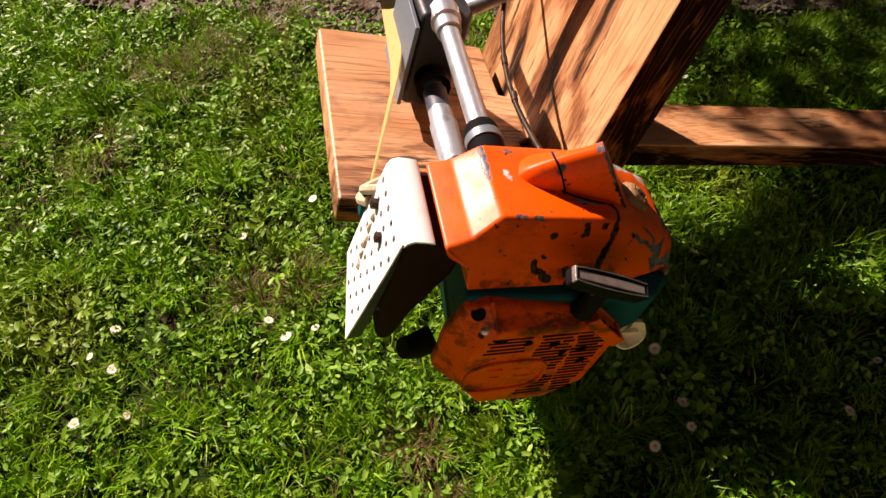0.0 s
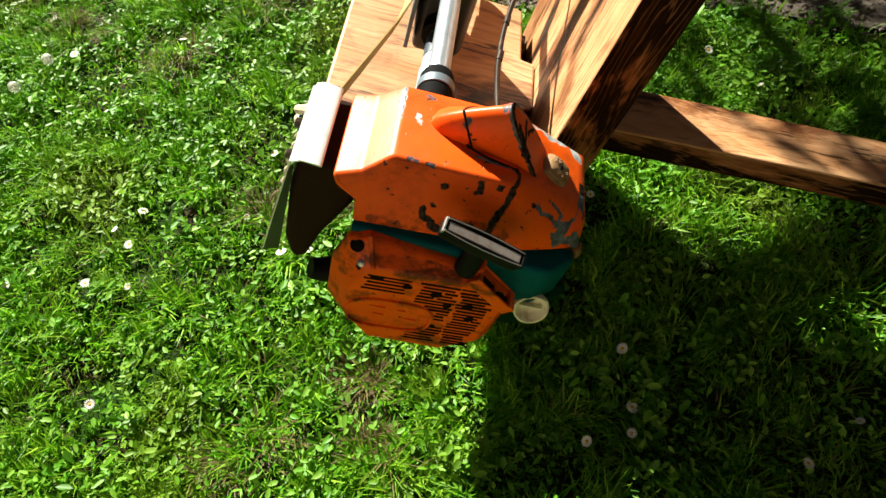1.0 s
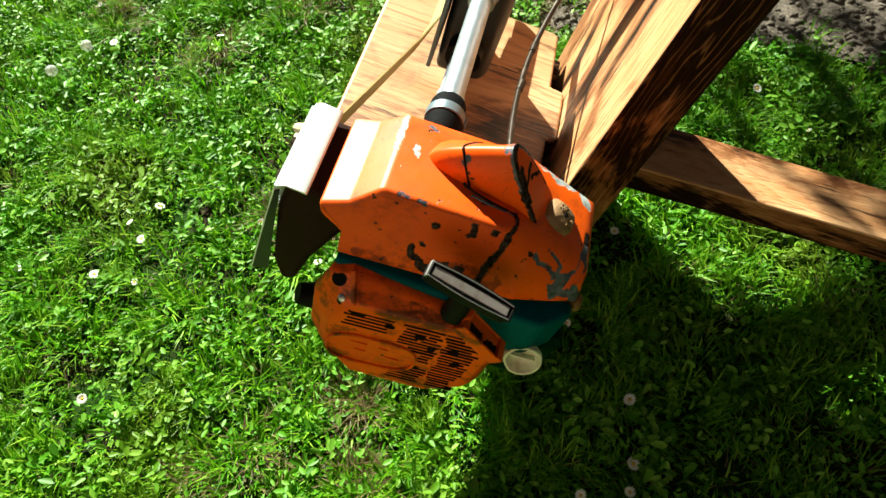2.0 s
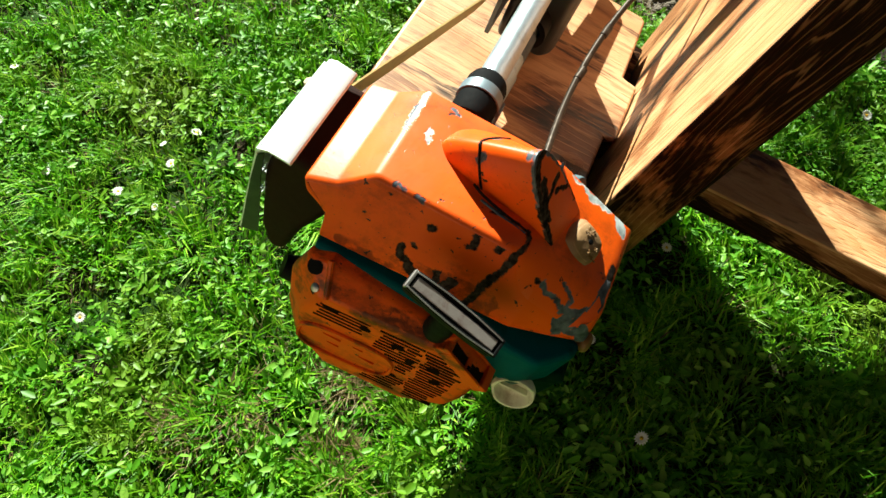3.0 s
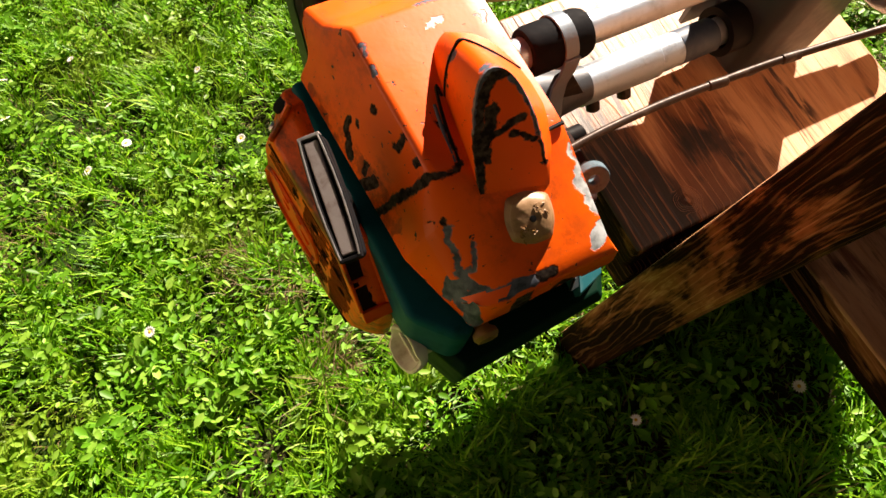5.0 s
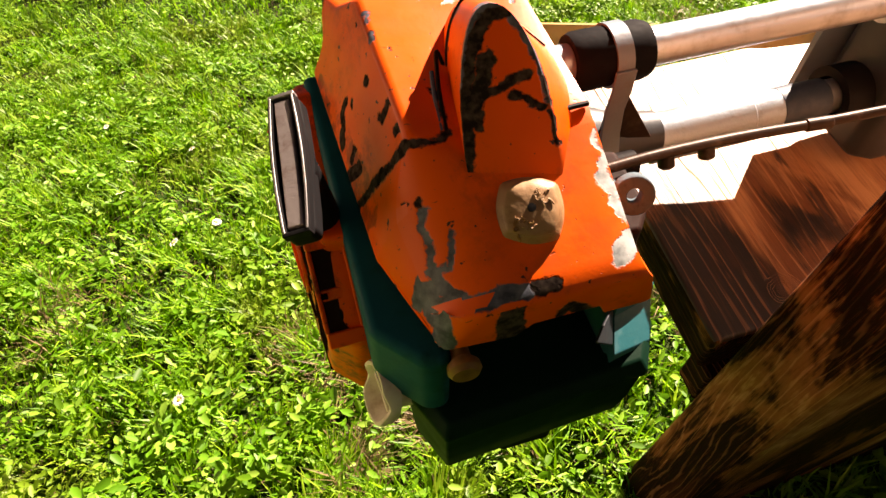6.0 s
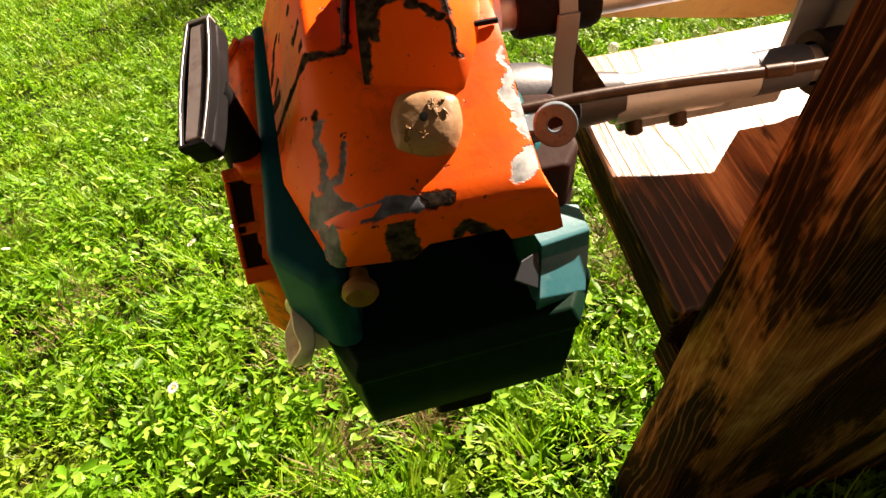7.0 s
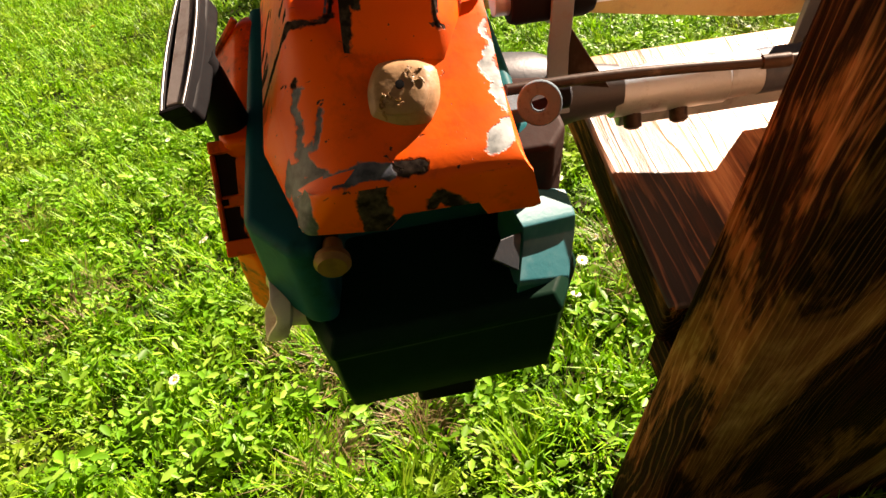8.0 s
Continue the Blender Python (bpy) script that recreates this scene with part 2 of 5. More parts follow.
def foliage(name, stops, patches, rough=0.45, glow=0.38):
    """Leaves: a tone of its own for every blade, drier in patches, and light that passes through."""
    k = Nodes(name)
    island = k.tree.nodes.new("ShaderNodeNewGeometry").outputs["Random Per Island"]
    place = k.coords()
    tone = k.math("ADD", k.math("MULTIPLY", island, 0.75), k.math("MULTIPLY", k.noise(place, 5, 3), 0.3))
    col = k.ramp(tone, stops)
    dry = k.step(k.noise(place, 3.1, 5, 0.65), 0.50, 0.68)
    col = k.mix(k.math("MULTIPLY", dry, 0.6), col, patches)
    k.base(col, rough)
    k.bsdf.inputs["Specular IOR Level"].default_value = 0.28
    t = k.tree.nodes.new("ShaderNodeBsdfTranslucent")
    k.link(col, t.inputs[0])
    mixer = k.tree.nodes.new("ShaderNodeMixShader")
    mixer.inputs[0].default_value = glow
    k.link(k.bsdf.outputs[0], mixer.inputs[1]).link(t.outputs[0], mixer.inputs[2]).link(mixer.outputs[0], k.out.inputs[0])
    return k.mat


def on_nose(l, u):
    """A place on the cowl's slanting nose."""
    return (0.063 + (0.078 - u) * 0.46 - max(0.0, l - 0.085) * 0.33, l, u)


def polyline(pts, r):
    return [(a, b, r) for a, b in zip(pts[:-1], pts[1:])]


# worn places of the cowl: bare primer, dirt-filled cracks, whitish chips
ROOF_BARE = [
    ((-0.034, -0.066, 0.078), (0.012, -0.067, 0.078), 0.0045), ((0.062, -0.050, 0.078), (0.062, -0.041, 0.078), 0.0035),
    ((0.062, -0.030, 0.078), (0.063, -0.024, 0.078), 0.003), ((-0.030, -0.040, 0.079), (-0.027, -0.034, 0.079), 0.003),
]
SLOPE_BARE = polyline([(0.0638, 0.0881, 0.0573), (0.0658, 0.0951, 0.0519), (0.0640, 0.1020, 0.0497), (0.0652, 0.1079, 0.0457), (0.0662, 0.1160, 0.0405)], 0.0032)
SLOPE_BARE += polyline([(0.0662, 0.1160, 0.0405), (0.0634, 0.1251, 0.0382), (0.0597, 0.1308, 0.0383), (0.0531, 0.1392, 0.0408)], 0.0050)
SLOPE_BARE += polyline([(0.0532, 0.1049, 0.0556), (0.0548, 0.1102, 0.0521), (0.0584, 0.1182, 0.0460), (0.0649, 0.1158, 0.0417)], 0.0028)
SLOPE_BARE += polyline([(0.0531, 0.1392, 0.0408), (0.0428, 0.1409, 0.0442), (0.0368, 0.1403, 0.0452), (0.0256, 0.1423, 0.0441)], 0.0050)
CORNER_BARE = [
    ((0.0725, 0.1160, 0.0331), (0.0763, 0.1212, 0.0232), 0.0055), ((0.0708, 0.1228, 0.0312), (0.0705, 0.1325, 0.0276), 0.0085),
    ((0.0628, 0.1335, 0.0352), (0.0590, 0.1370, 0.0371), 0.0060), ((0.0690, 0.1440, 0.0250), (0.0700, 0.1440, 0.0140), 0.0075), ((0.0684, 0.1460, 0.0210), (0.0690, 0.1390, 0.0310), 0.0075),
]
SLOPE_DIRT = [
    ((0.0196, 0.1419, 0.0444), (0.0110, 0.1420, 0.0444), 0.0050), ((0.0804, 0.1035, 0.0269), (0.0800, 0.1040, 0.0275), 0.0034),
    ((0.0702, 0.0808, 0.0545), (0.0700, 0.0812, 0.0545), 0.0026), ((0.0647, 0.0838, 0.0585), (0.0645, 0.0838, 0.0585), 0.0028),
]
SKIRT_DIRT = [
    ((0.0330, 0.1438, 0.0431), (0.0355, 0.1481, 0.0330), 0.0075), ((0.0355, 0.1481, 0.0330), (0.0330, 0.1486, 0.0150), 0.0085),
    ((0.0082, 0.1484, 0.0240), (0.0029, 0.1482, 0.0305), 0.0042), ((0.0029, 0.1482, 0.0305), (-0.0070, 0.1485, 0.0210), 0.0048),
    ((0.0196, 0.1430, 0.0440), (0.0110, 0.1430, 0.0440), 0.0050), ((-0.0084, 0.1424, 0.044), (-0.0186, 0.1441, 0.0429), 0.0040), ((-0.0186, 0.1441, 0.0429), (-0.031, 0.1436, 0.0433), 0.0046),
]
SLOPE_PALE = polyline([(-0.0345, 0.074, 0.0722), (-0.0350, 0.087, 0.0669)], 0.0028) + polyline([(-0.0340, 0.090, 0.0657), (-0.0320, 0.098, 0.0625), (-0.0335, 0.107, 0.0588), (-0.0350, 0.118, 0.0543)], 0.0044)
SLOPE_PALE += polyline([(-0.0270, 0.1355, 0.0477), (-0.0320, 0.1330, 0.0485), (-0.0345, 0.1290, 0.0500)], 0.0062)
ROOF_PALE = [((0.004, -0.0475, 0.079), (0.009, -0.046, 0.079), 0.0040)]
ROOF_DIRT = [((0.040, 0.026, 0.079), (0.042, 0.056, 0.079), 0.0020), ((-0.014, 0.061, 0.078), (-0.035, 0.063, 0.077), 0.0022)]
CRACK = polyline([(0.0415, 0.0580, 0.0777), (0.0530, 0.0613, 0.0769), (0.0600, 0.0600, 0.0756), (0.0645, 0.0578, 0.0731)], 0.0030) + polyline([(0.0645, 0.0578, 0.0731), (0.0705, 0.0555, 0.0618), (0.0766, 0.0524, 0.0485), (0.0851, 0.0475, 0.0299), (0.091, 0.0440, 0.016)], 0.0042)
NOSE_DIRT = CRACK[2:]
NOSE_DIRT += [
    (on_nose(0.046, 0.077), on_nose(0.045, 0.072), 0.0043), (on_nose(0.024, 0.074), on_nose(0.026, 0.064), 0.0042),
    (on_nose(0.022, 0.062), on_nose(0.028, 0.064), 0.0030), (on_nose(-0.008, 0.062), on_nose(-0.009, 0.061), 0.0042),
    (on_nose(-0.023, 0.034), on_nose(-0.021, 0.027), 0.0042), (on_nose(-0.021, 0.027), on_nose(-0.012, 0.024), 0.0042),
    (on_nose(-0.010, 0.020), on_nose(-0.004, 0.018), 0.0055), (on_nose(0.011, 0.029), on_nose(0.014, 0.022), 0.0040),
    (on_nose(0.026, 0.028), on_nose(0.020, 0.014), 0.0056), (on_nose(-0.050, 0.070), on_nose(-0.049, 0.069), 0.0022),
    (on_nose(-0.015, 0.041), on_nose(-0.014, 0.040), 0.0034),
]


def on_mouth(s, u):
    """A place on the hood's slanting end face."""
    return (s, 0.1446 - 0.1516 * s - 0.8336 * u, u)


def hood_at(f, deg):
    """A place on the intake hood: f from its root 0 to its mouth 1, deg round its arch; it narrows and rises towards the mouth."""
    t = radians(deg)
    c, a = math.cos(t), math.sin(t)
    left, right = 0.018 + 0.0195 * f ** 0.7, -0.046 + 0.0355 * f ** 3
    mid, half = 0.006 + 0.0075 * f, 0.0
    half = left - mid if c > 0 else mid - right
    s = mid + half * math.copysign(abs(c) ** 0.92, c)
    bow = a ** (0.66 + 0.34 * f) if c > 0 else (1 - f ** 3) * (1 - abs(c)) ** 0.80 + f ** 3 * a ** 0.82
    tall, foot = 0.016 + 0.056 * f ** 0.62, 0.064 - 0.004 * (1 - f)
    end = on_mouth(s, foot + 0.0675 * bow)[1]
    return (s, -0.036 + (end + 0.036) * f + 0.008 * (1 - f) * abs(c), foot + tall * bow * 0.94)


RIM = polyline([hood_at(1.0, d) for d in (3, 14, 30, 48, 66, 90, 112, 135, 158)], 0.0030)
HOOD = polyline([on_mouth(0.0366, 0.070), on_mouth(0.0335, 0.092), on_mouth(0.0290, 0.107), on_mouth(0.0215, 0.1215), on_mouth(0.0150, 0.127), on_mouth(0.0064, 0.1285)], 0.0040)
HOOD += polyline([on_mouth(0.0290, 0.0975), on_mouth(0.0124, 0.102), on_mouth(0.0013, 0.1047)], 0.0034) + polyline([on_mouth(0.0193, 0.1118), on_mouth(0.0245, 0.100), on_mouth(0.0290, 0.088)], 0.0050)
HOOD += polyline([on_mouth(0.0095, 0.0979), on_mouth(-0.0055, 0.092)], 0.0026) + polyline([on_mouth(-0.0075, 0.110), on_mouth(-0.0095, 0.090), on_mouth(-0.0105, 0.078)], 0.0026)


M_ORANGE = orange_paint("orange_enamel_chipped", ROOF_BARE, ROOF_DIRT + CRACK[:4], pale=ROOF_PALE, gloss=0.42)
M_SLOPE = orange_paint("orange_enamel_slope", SLOPE_BARE + CORNER_BARE[1:], SLOPE_DIRT + CRACK[:4], pale=SLOPE_PALE)
M_SKIRT = orange_paint("orange_enamel_skirt", CORNER_BARE[1:], SKIRT_DIRT)
M_NOSE = orange_paint("orange_enamel_nose", CORNER_BARE, NOSE_DIRT, gloss=0.13, smudge=[(on_nose(-0.02, 0.020), on_nose(0.045, 0.022), 0.013), (on_nose(0.052, 0.012), on_nose(0.056, 0.028), 0.012), (on_nose(-0.07, 0.010), on_nose(-0.02, 0.010), 0.006)])
M_HOOD = orange_paint("orange_enamel_worn_rim", RIM + [(hood_at(0.40, 55), hood_at(0.44, 62), 0.0045), (hood_at(0.94, 80), hood_at(0.93, 110), 0.0035), (hood_at(0.39, 100), hood_at(0.42, 112), 0.003)], HOOD, 0.74)
M_STARTER = orange_paint("orange_enamel_dusty", (), (((0.12, -0.07, -0.02), (0.125, -0.068, -0.024), 0.006),), 0.70, 1.15)
M_GREEN = plain("teal_green_painted_alloy", (0.002, 0.085, 0.105), 0.42, (0.001, 0.026, 0.016), 0.8, 20)
M_GREEN.node_tree.nodes["Principled BSDF"].inputs["Specular IOR Level"].default_value = 0.05
# The block's green, darkened further for the shade under the cowl.
M_TANK_SHADED = plain("dark_green_tank_with_shade", (0.002, 0.019, 0.011), 0.5, (0.002, 0.010, 0.008), 0.6, 14)
M_TEAL = plain("teal_paint_pale_mottle", (0.006, 0.12, 0.145), 0.5, (0.13, 0.24, 0.26), 0.4, 55)
M_BLACK = plain("black_plastic", (0.009, 0.009, 0.010), 0.5, (0.03, 0.027, 0.025), 0.3, 40)
M_RUBBER = plain("black_rubber", (0.006, 0.0065, 0.008), 0.7, (0.015, 0.015, 0.016), 0.3, 60)
M_SOOT_SHADE = plain("sooty_steel_and_recess_shade", (0.020, 0.0065, 0.0045), 0.7, (0.007, 0.004, 0.004), 0.7, 30)
M_SLOT = plain("grimy_louvre_slot", (0.012, 0.007, 0.005), 0.8, (0.05, 0.02, 0.008), 0.5, 160)
M_SLOT.node_tree.nodes["Principled BSDF"].inputs["Specular IOR Level"].default_value = 0.0
M_INSERT = plain("worn_bare_steel_strip", (0.46, 0.41, 0.40), 0.34, (0.26, 0.17, 0.14), 0.7, 90, 0.45, 0.3)
M_STEEL = metal("worn_steel", (0.52, 0.52, 0.53), 0.40, (0.22, 0.16, 0.12), 0.5, 50)
M_ALU = plain("aluminium_tube", (0.48, 0.55, 0.64), 0.36, (0.20, 0.20, 0.20), 0.6, 38, 0.72, 0.25)
M_BAND = plain("dull_zinc_band", (0.15, 0.20, 0.25), 0.45, (0.15, 0.15, 0.15), 0.6, 70, 0.2, 0.3)
M_SLEEVE = plain("dull_cast_aluminium", (0.36, 0.44, 0.52), 0.42, (0.14, 0.13, 0.13), 0.8, 45, 0.6, 0.5)
M_CAST = plain("cast_alloy_weathered", (0.10, 0.13, 0.17), 0.8, (0.035, 0.04, 0.045), 0.9, 120, 0.0, 1.0)
M_LUG = plain("rough_cast_lug", (0.065, 0.115, 0.145), 0.85, (0.025, 0.04, 0.048), 0.9, 220, 0.0, 1.0)
M_SHIELD = plain("galvanised_sheet", (0.84, 0.90, 0.94), 0.42, (0.58, 0.66, 0.67), 0.5, 40, 0.1, 0.2)
M_RUST = plain("rusty_steel_rod", (0.030, 0.019, 0.014), 0.40, (0.15, 0.11, 0.09), 0.5, 55, 0.2)
M_CLAMP = plain("dark_grey_plastic_clamp", (0.040, 0.046, 0.055), 0.42, (0.02, 0.02, 0.022), 0.5, 30, 0.3)
M_TAN = plain("yellowed_plastic_knob", (0.31, 0.185, 0.095), 0.42, (0.15, 0.075, 0.03), 0.8, 70, 0.0, 0.5)
M_BRASS = plain("dull_brass_screw", (0.22, 0.115, 0.03), 0.5, (0.10, 0.05, 0.02), 0.6, 90, 0.2)
M_WHITE = plain("aged_white_plastic", (0.80, 0.76, 0.62), 0.5, (0.40, 0.29, 0.15), 0.7, 60)
M_BLUE = plain("blue_grey_tape", (0.022, 0.042, 0.075), 0.5, (0.10, 0.12, 0.15), 0.4, 40)
M_STRAP = plain("beige_webbing", (0.50, 0.36, 0.14), 0.8, (0.30, 0.20, 0.08), 0.5, 90, 0.0, 0.8)
M_ROPE = plain("pale_rope", (0.58, 0.48, 0.33), 0.85, (0.3, 0.22, 0.14), 0.5, 150, 0.0, 1.0)
M_BOARD = wood("flamed_seat_board", 1, (-0.60, 0.0, -0.45), 0.0085, -0.05, (((0, -0.38, -0.20), (1, -0.04, 0.09)), ((0, -0.205, -0.165),)), ((-0.232, 0.103, -0.14), 0.007), 0.95, 0.85, 1.0, 2.6)
M_BOARD_END = wood("charred_board_edge", 1, (-0.60, 0.0, -0.45), 0.0060, 0.85)
M_PANEL = wood("flamed_side_panel", 2, (-0.40, 0.85, 0.0), 0.0050, 0.03, (((2, 0.18, 0.42), (0, -0.40, -0.15)),), None, 0.9, 0.2)
M_PANEL_EDGE = wood("charred_panel_edge", 2, (-0.80, 0.45, 0.0), 0.0034, 0.72, (((2, 0.05, 0.30),),))
M_BAR = wood("flamed_cross_rail", 1, (-0.37, 0.0, -0.80), 0.0060, 0.04, None, None, 0.9, 0.2)
M_BAR_EDGE = wood("charred_rail_edge", 1, (-0.90, 0.0, -0.25), 0.0050, 0.72)
GREENS = [(0.0, (0.019, 0.088, 0.004)), (0.35, (0.087, 0.285, 0.007)), (0.7, (0.19, 0.455, 0.014)), (1.0, (0.44, 0.64, 0.07))]
M_GRASS = foliage("grass_blades", GREENS, (0.21, 0.24, 0.035))
M_CLOVER = foliage("clover_leaves", [(0.0, (0.028, 0.10, 0.004)), (0.5, (0.120, 0.355, 0.018)), (1.0, (0.34, 0.58, 0.09))], (0.20, 0.30, 0.02))
M_THATCH = foliage("dry_thatch", [(0.0, (0.10, 0.065, 0.03)), (1.0, (0.34, 0.26, 0.13))], (0.2, 0.13, 0.06))
M_PETAL = plain("white_petals", (0.82, 0.82, 0.78), 0.6, (0.7, 0.6, 0.6), 0.3, 100)
M_DISC = plain("yellow_flower_disc", (0.75, 0.47, 0.03), 0.7, (0.4, 0.22, 0.02), 0.4, 300)
M_BARK = plain("tree_bark", (0.10, 0.07, 0.045), 0.8, (0.03, 0.02, 0.015), 0.7, 14, 0.0, 1.0)
M_TREE_LEAF = foliage("tree_leaves", GREENS, (0.08, 0.13, 0.02))


def soil():
    k = Nodes("lawn_soil")
    p = k.coords()
    col = k.ramp(k.noise(p, 60, 6, 0.65), [(0.3, (0.012, 0.009, 0.005)), (0.7, (0.050, 0.036, 0.02))])
    moss = k.step(k.noise(p, 7, 4), 0.36, 0.56)
    col = k.mix(moss, col, (0.022, 0.055, 0.007))
    k.base(col, 0.9)
    k.bsdf.inputs["Specular IOR Level"].default_value = 0.1
    return k.bump(k.noise(p, 90, 6, 0.7), 0.8, 0.01).mat


def gravel():
    k = Nodes("bare_earth_path")
    p = k.coords()
    col = k.ramp(k.noise(p, 75, 6, 0.7), [(0.3, (0.07, 0.05, 0.04)), (0.6, (0.21, 0.17, 0.14)), (0.8, (0.36, 0.31, 0.27))])
    k.base(col, 0.9)
    return k.bump(k.noise(p, 110, 6, 0.7), 0.9, 0.012).mat


M_SOIL, M_PATH = soil(), gravel()


# ---- mesh helpers
def part(name, bm, material, parent=None, label="", smooth=True, bevel=0.0, segments=2, angle=30):
    """Links a bmesh as one mesh object; bevelled edges are rounded by a modifier."""
    mesh = bpy.data.meshes.new(name)
    bmesh.ops.recalc_face_normals(bm, faces=bm.faces)
    bm.to_mesh(mesh)
    bm.free()
    for m in material if isinstance(material, (list, tuple)) else (material,):
        mesh.materials.append(m)
    ob = new(name, mesh)
    if parent is not None:
        ob.parent = parent
    if bevel:
        mod = ob.modifiers.new("rounded", "BEVEL")
        mod.width, mod.segments, mod.limit_method, mod.angle_limit = bevel, segments, "ANGLE", radians(angle)
        mod.harden_normals = True
    if smooth:
        mesh.shade_smooth()
        if not bevel:
            mesh.set_sharp_from_angle(angle=radians(40))
    if label:
        ob["label"] = label
    return ob


def thing(name, m, label, category, group=""):
    ob = new(name)
    ob.empty_display_size = 0.05
    ob.matrix_world = m
    return tagged(ob, label, category, group)


def loft(rings, caps=True, closed=True):
    """Skin over rings of equally many points."""
    bm = bmesh.new()
    rows = [[bm.verts.new(p) for p in ring] for ring in rings]
    n = len(rows[0])
    for a, b in zip(rows, rows[1:]):
        for i in range(n if closed else n - 1):
            j = (i + 1) % n
            bm.faces.new((a[i], a[j], b[j], b[i]))
    if caps:
        bm.faces.new(rows[0][::-1])
        bm.faces.new(rows[-1])
    return bm


def box(a, b):
    (x0, y0, z0), (x1, y1, z1) = a, b
    return loft([[(x0, y0, z), (x1, y0, z), (x1, y1, z), (x0, y1, z)] for z in (z0, z1)])


def axes_for(way):
    way = Vector(way).normalized()
    side = way.cross(Vector((0, 0, 1)))
    if side.length < 0.1:
        side = way.cross(Vector((1, 0, 0)))
    side.normalize()
    return way, side, way.cross(side)


def lathe(origin, way, profile, n=24, turn=0.0, square=0.0):
    """Turned shape: profile rows of (distance along way, radius); square 0 to 1 flattens it to a rounded square."""
    way, a, b = axes_for(way)
    rings = []
    for d, r in profile:
        ring = []
        for i in range(n):
            t = 2 * math.pi * i / n + turn
            c, s = math.cos(t), math.sin(t)
            k = (1 - square) + square / max(abs(c), abs(s)) * 0.92
            ring.append(Vector(origin) + way * d + (a * c + b * s) * r * k)
        rings.append(ring)
    return loft(rings)


def tube(points, r, n=14, steps=6):
    """A round bar along a smooth curve through the points; r may be a list."""
    pts = [Vector(p) for p in points]
    radii = r if isinstance(r, (list, tuple)) else [r] * len(pts)
    path = []
    for i in range(len(pts) - 1):
        p0, p1, p2, p3 = pts[max(i - 1, 0)], pts[i], pts[i + 1], pts[min(i + 2, len(pts) - 1)]
        for j in range(steps):
            t = j / steps
            q = 0.5 * (2 * p1 + (p2 - p0) * t + (2 * p0 - 5 * p1 + 4 * p2 - p3) * t * t + (3 * p1 - p0 - 3 * p2 + p3) * t ** 3)
            path.append((q, radii[i] * (1 - t) + radii[i + 1] * t))
    path.append((pts[-1], radii[-1]))
    side, rings = None, []
    for i, (q, rad) in enumerate(path):
        way = (path[min(i + 1, len(path) - 1)][0] - path[max(i - 1, 0)][0]).normalized()
        side = axes_for(way)[1] if side is None else (side - way * side.dot(way)).normalized()
        up = way.cross(side)
        rings.append([q + (side * math.cos(2 * math.pi * k / n) + up * math.sin(2 * math.pi * k / n)) * rad for k in range(n)])
    return loft(rings)


def merged(*bms):
    out = bmesh.new()
    for b in bms:
        m = bpy.data.meshes.new("tmp")
        b.to_mesh(m)
        b.free()
        out.from_mesh(m)
        bpy.data.meshes.remove(m)
    return out


def polygon_slab(outline, normal_axis, lo, hi, lean=0.0):
    """A flat slab: outline in the two other axes; its ends at lo and hi along normal_axis, leaning with the third."""
    rings = []
    for v in (lo, hi):
        ring = []
        for a, b in outline:
            p = [0, 0, 0]
            o = [i for i in range(3) if i != normal_axis]
            p[o[0]], p[o[1]] = a, b
            p[normal_axis] = v + lean * b
            ring.append(p)
        rings.append(ring)
    return loft(rings)


def paint_faces(ob, test, index):
    for f in ob.data.polygons:
        if test(f.normal):
            f.material_index = index


# ---- ground
def lawn():
    bm = bmesh.new()
    bmesh.ops.create_grid(bm, x_segments=80, y_segments=80, size=2.5)
    for v in bm.verts:
        edge = min(1.0, (2.5 - max(abs(v.co.x), abs(v.co.y))) * 2)
        v.co.z = edge * 0.012 * (noise.noise(v.co * 3.0) + 0.5 * noise.noise(v.co * 9.0))
        v.co.x -= 0.6
    far = bmesh.new()
    inner, outer = [(-3.1, -2.5), (1.9, -2.5), (1.9, 2.5), (-3.1, 2.5)], [(-90, -90), (90, -90), (90, 90), (-90, 90)]
    a, b = [far.verts.new((x, y, 0)) for x, y in inner], [far.verts.new((x, y, 0)) for x, y in outer]
    for i in range(4):
        far.faces.new((a[i], a[(i + 1) % 4], b[(i + 1) % 4], b[i]))
    return merged(bm, far)


ground = tagged(part("ground", lawn(), M_SOIL), "mossy dark lawn soil between the grass", "ground", kind="structure")
path_pts = [(-12.0, 1.80), (-6.0, 1.70), (-3.2, 1.62), (-1.6, 1.57), (-0.9, 1.50), (-0.48, 1.46), (-0.33, 1.41), (-0.12, 1.40), (0.12, 1.46), (0.3, 1.55), (1.0, 1.60), (1.8, 1.62), (2.39, 1.64)]
bm = bmesh.new()
near = [bm.verts.new((x, y, 0.016)) for x, y in path_pts]
away = [bm.verts.new((x, y + 1.6, 0.02)) for x, y in path_pts]
for i in range(len(near) - 1):
    bm.faces.new((near[i], near[i + 1], away[i + 1], away[i]))
earth_path = tagged(part("path", bm, M_PATH), "bare brown earth and gravel path beside the lawn", "path", kind="structure")


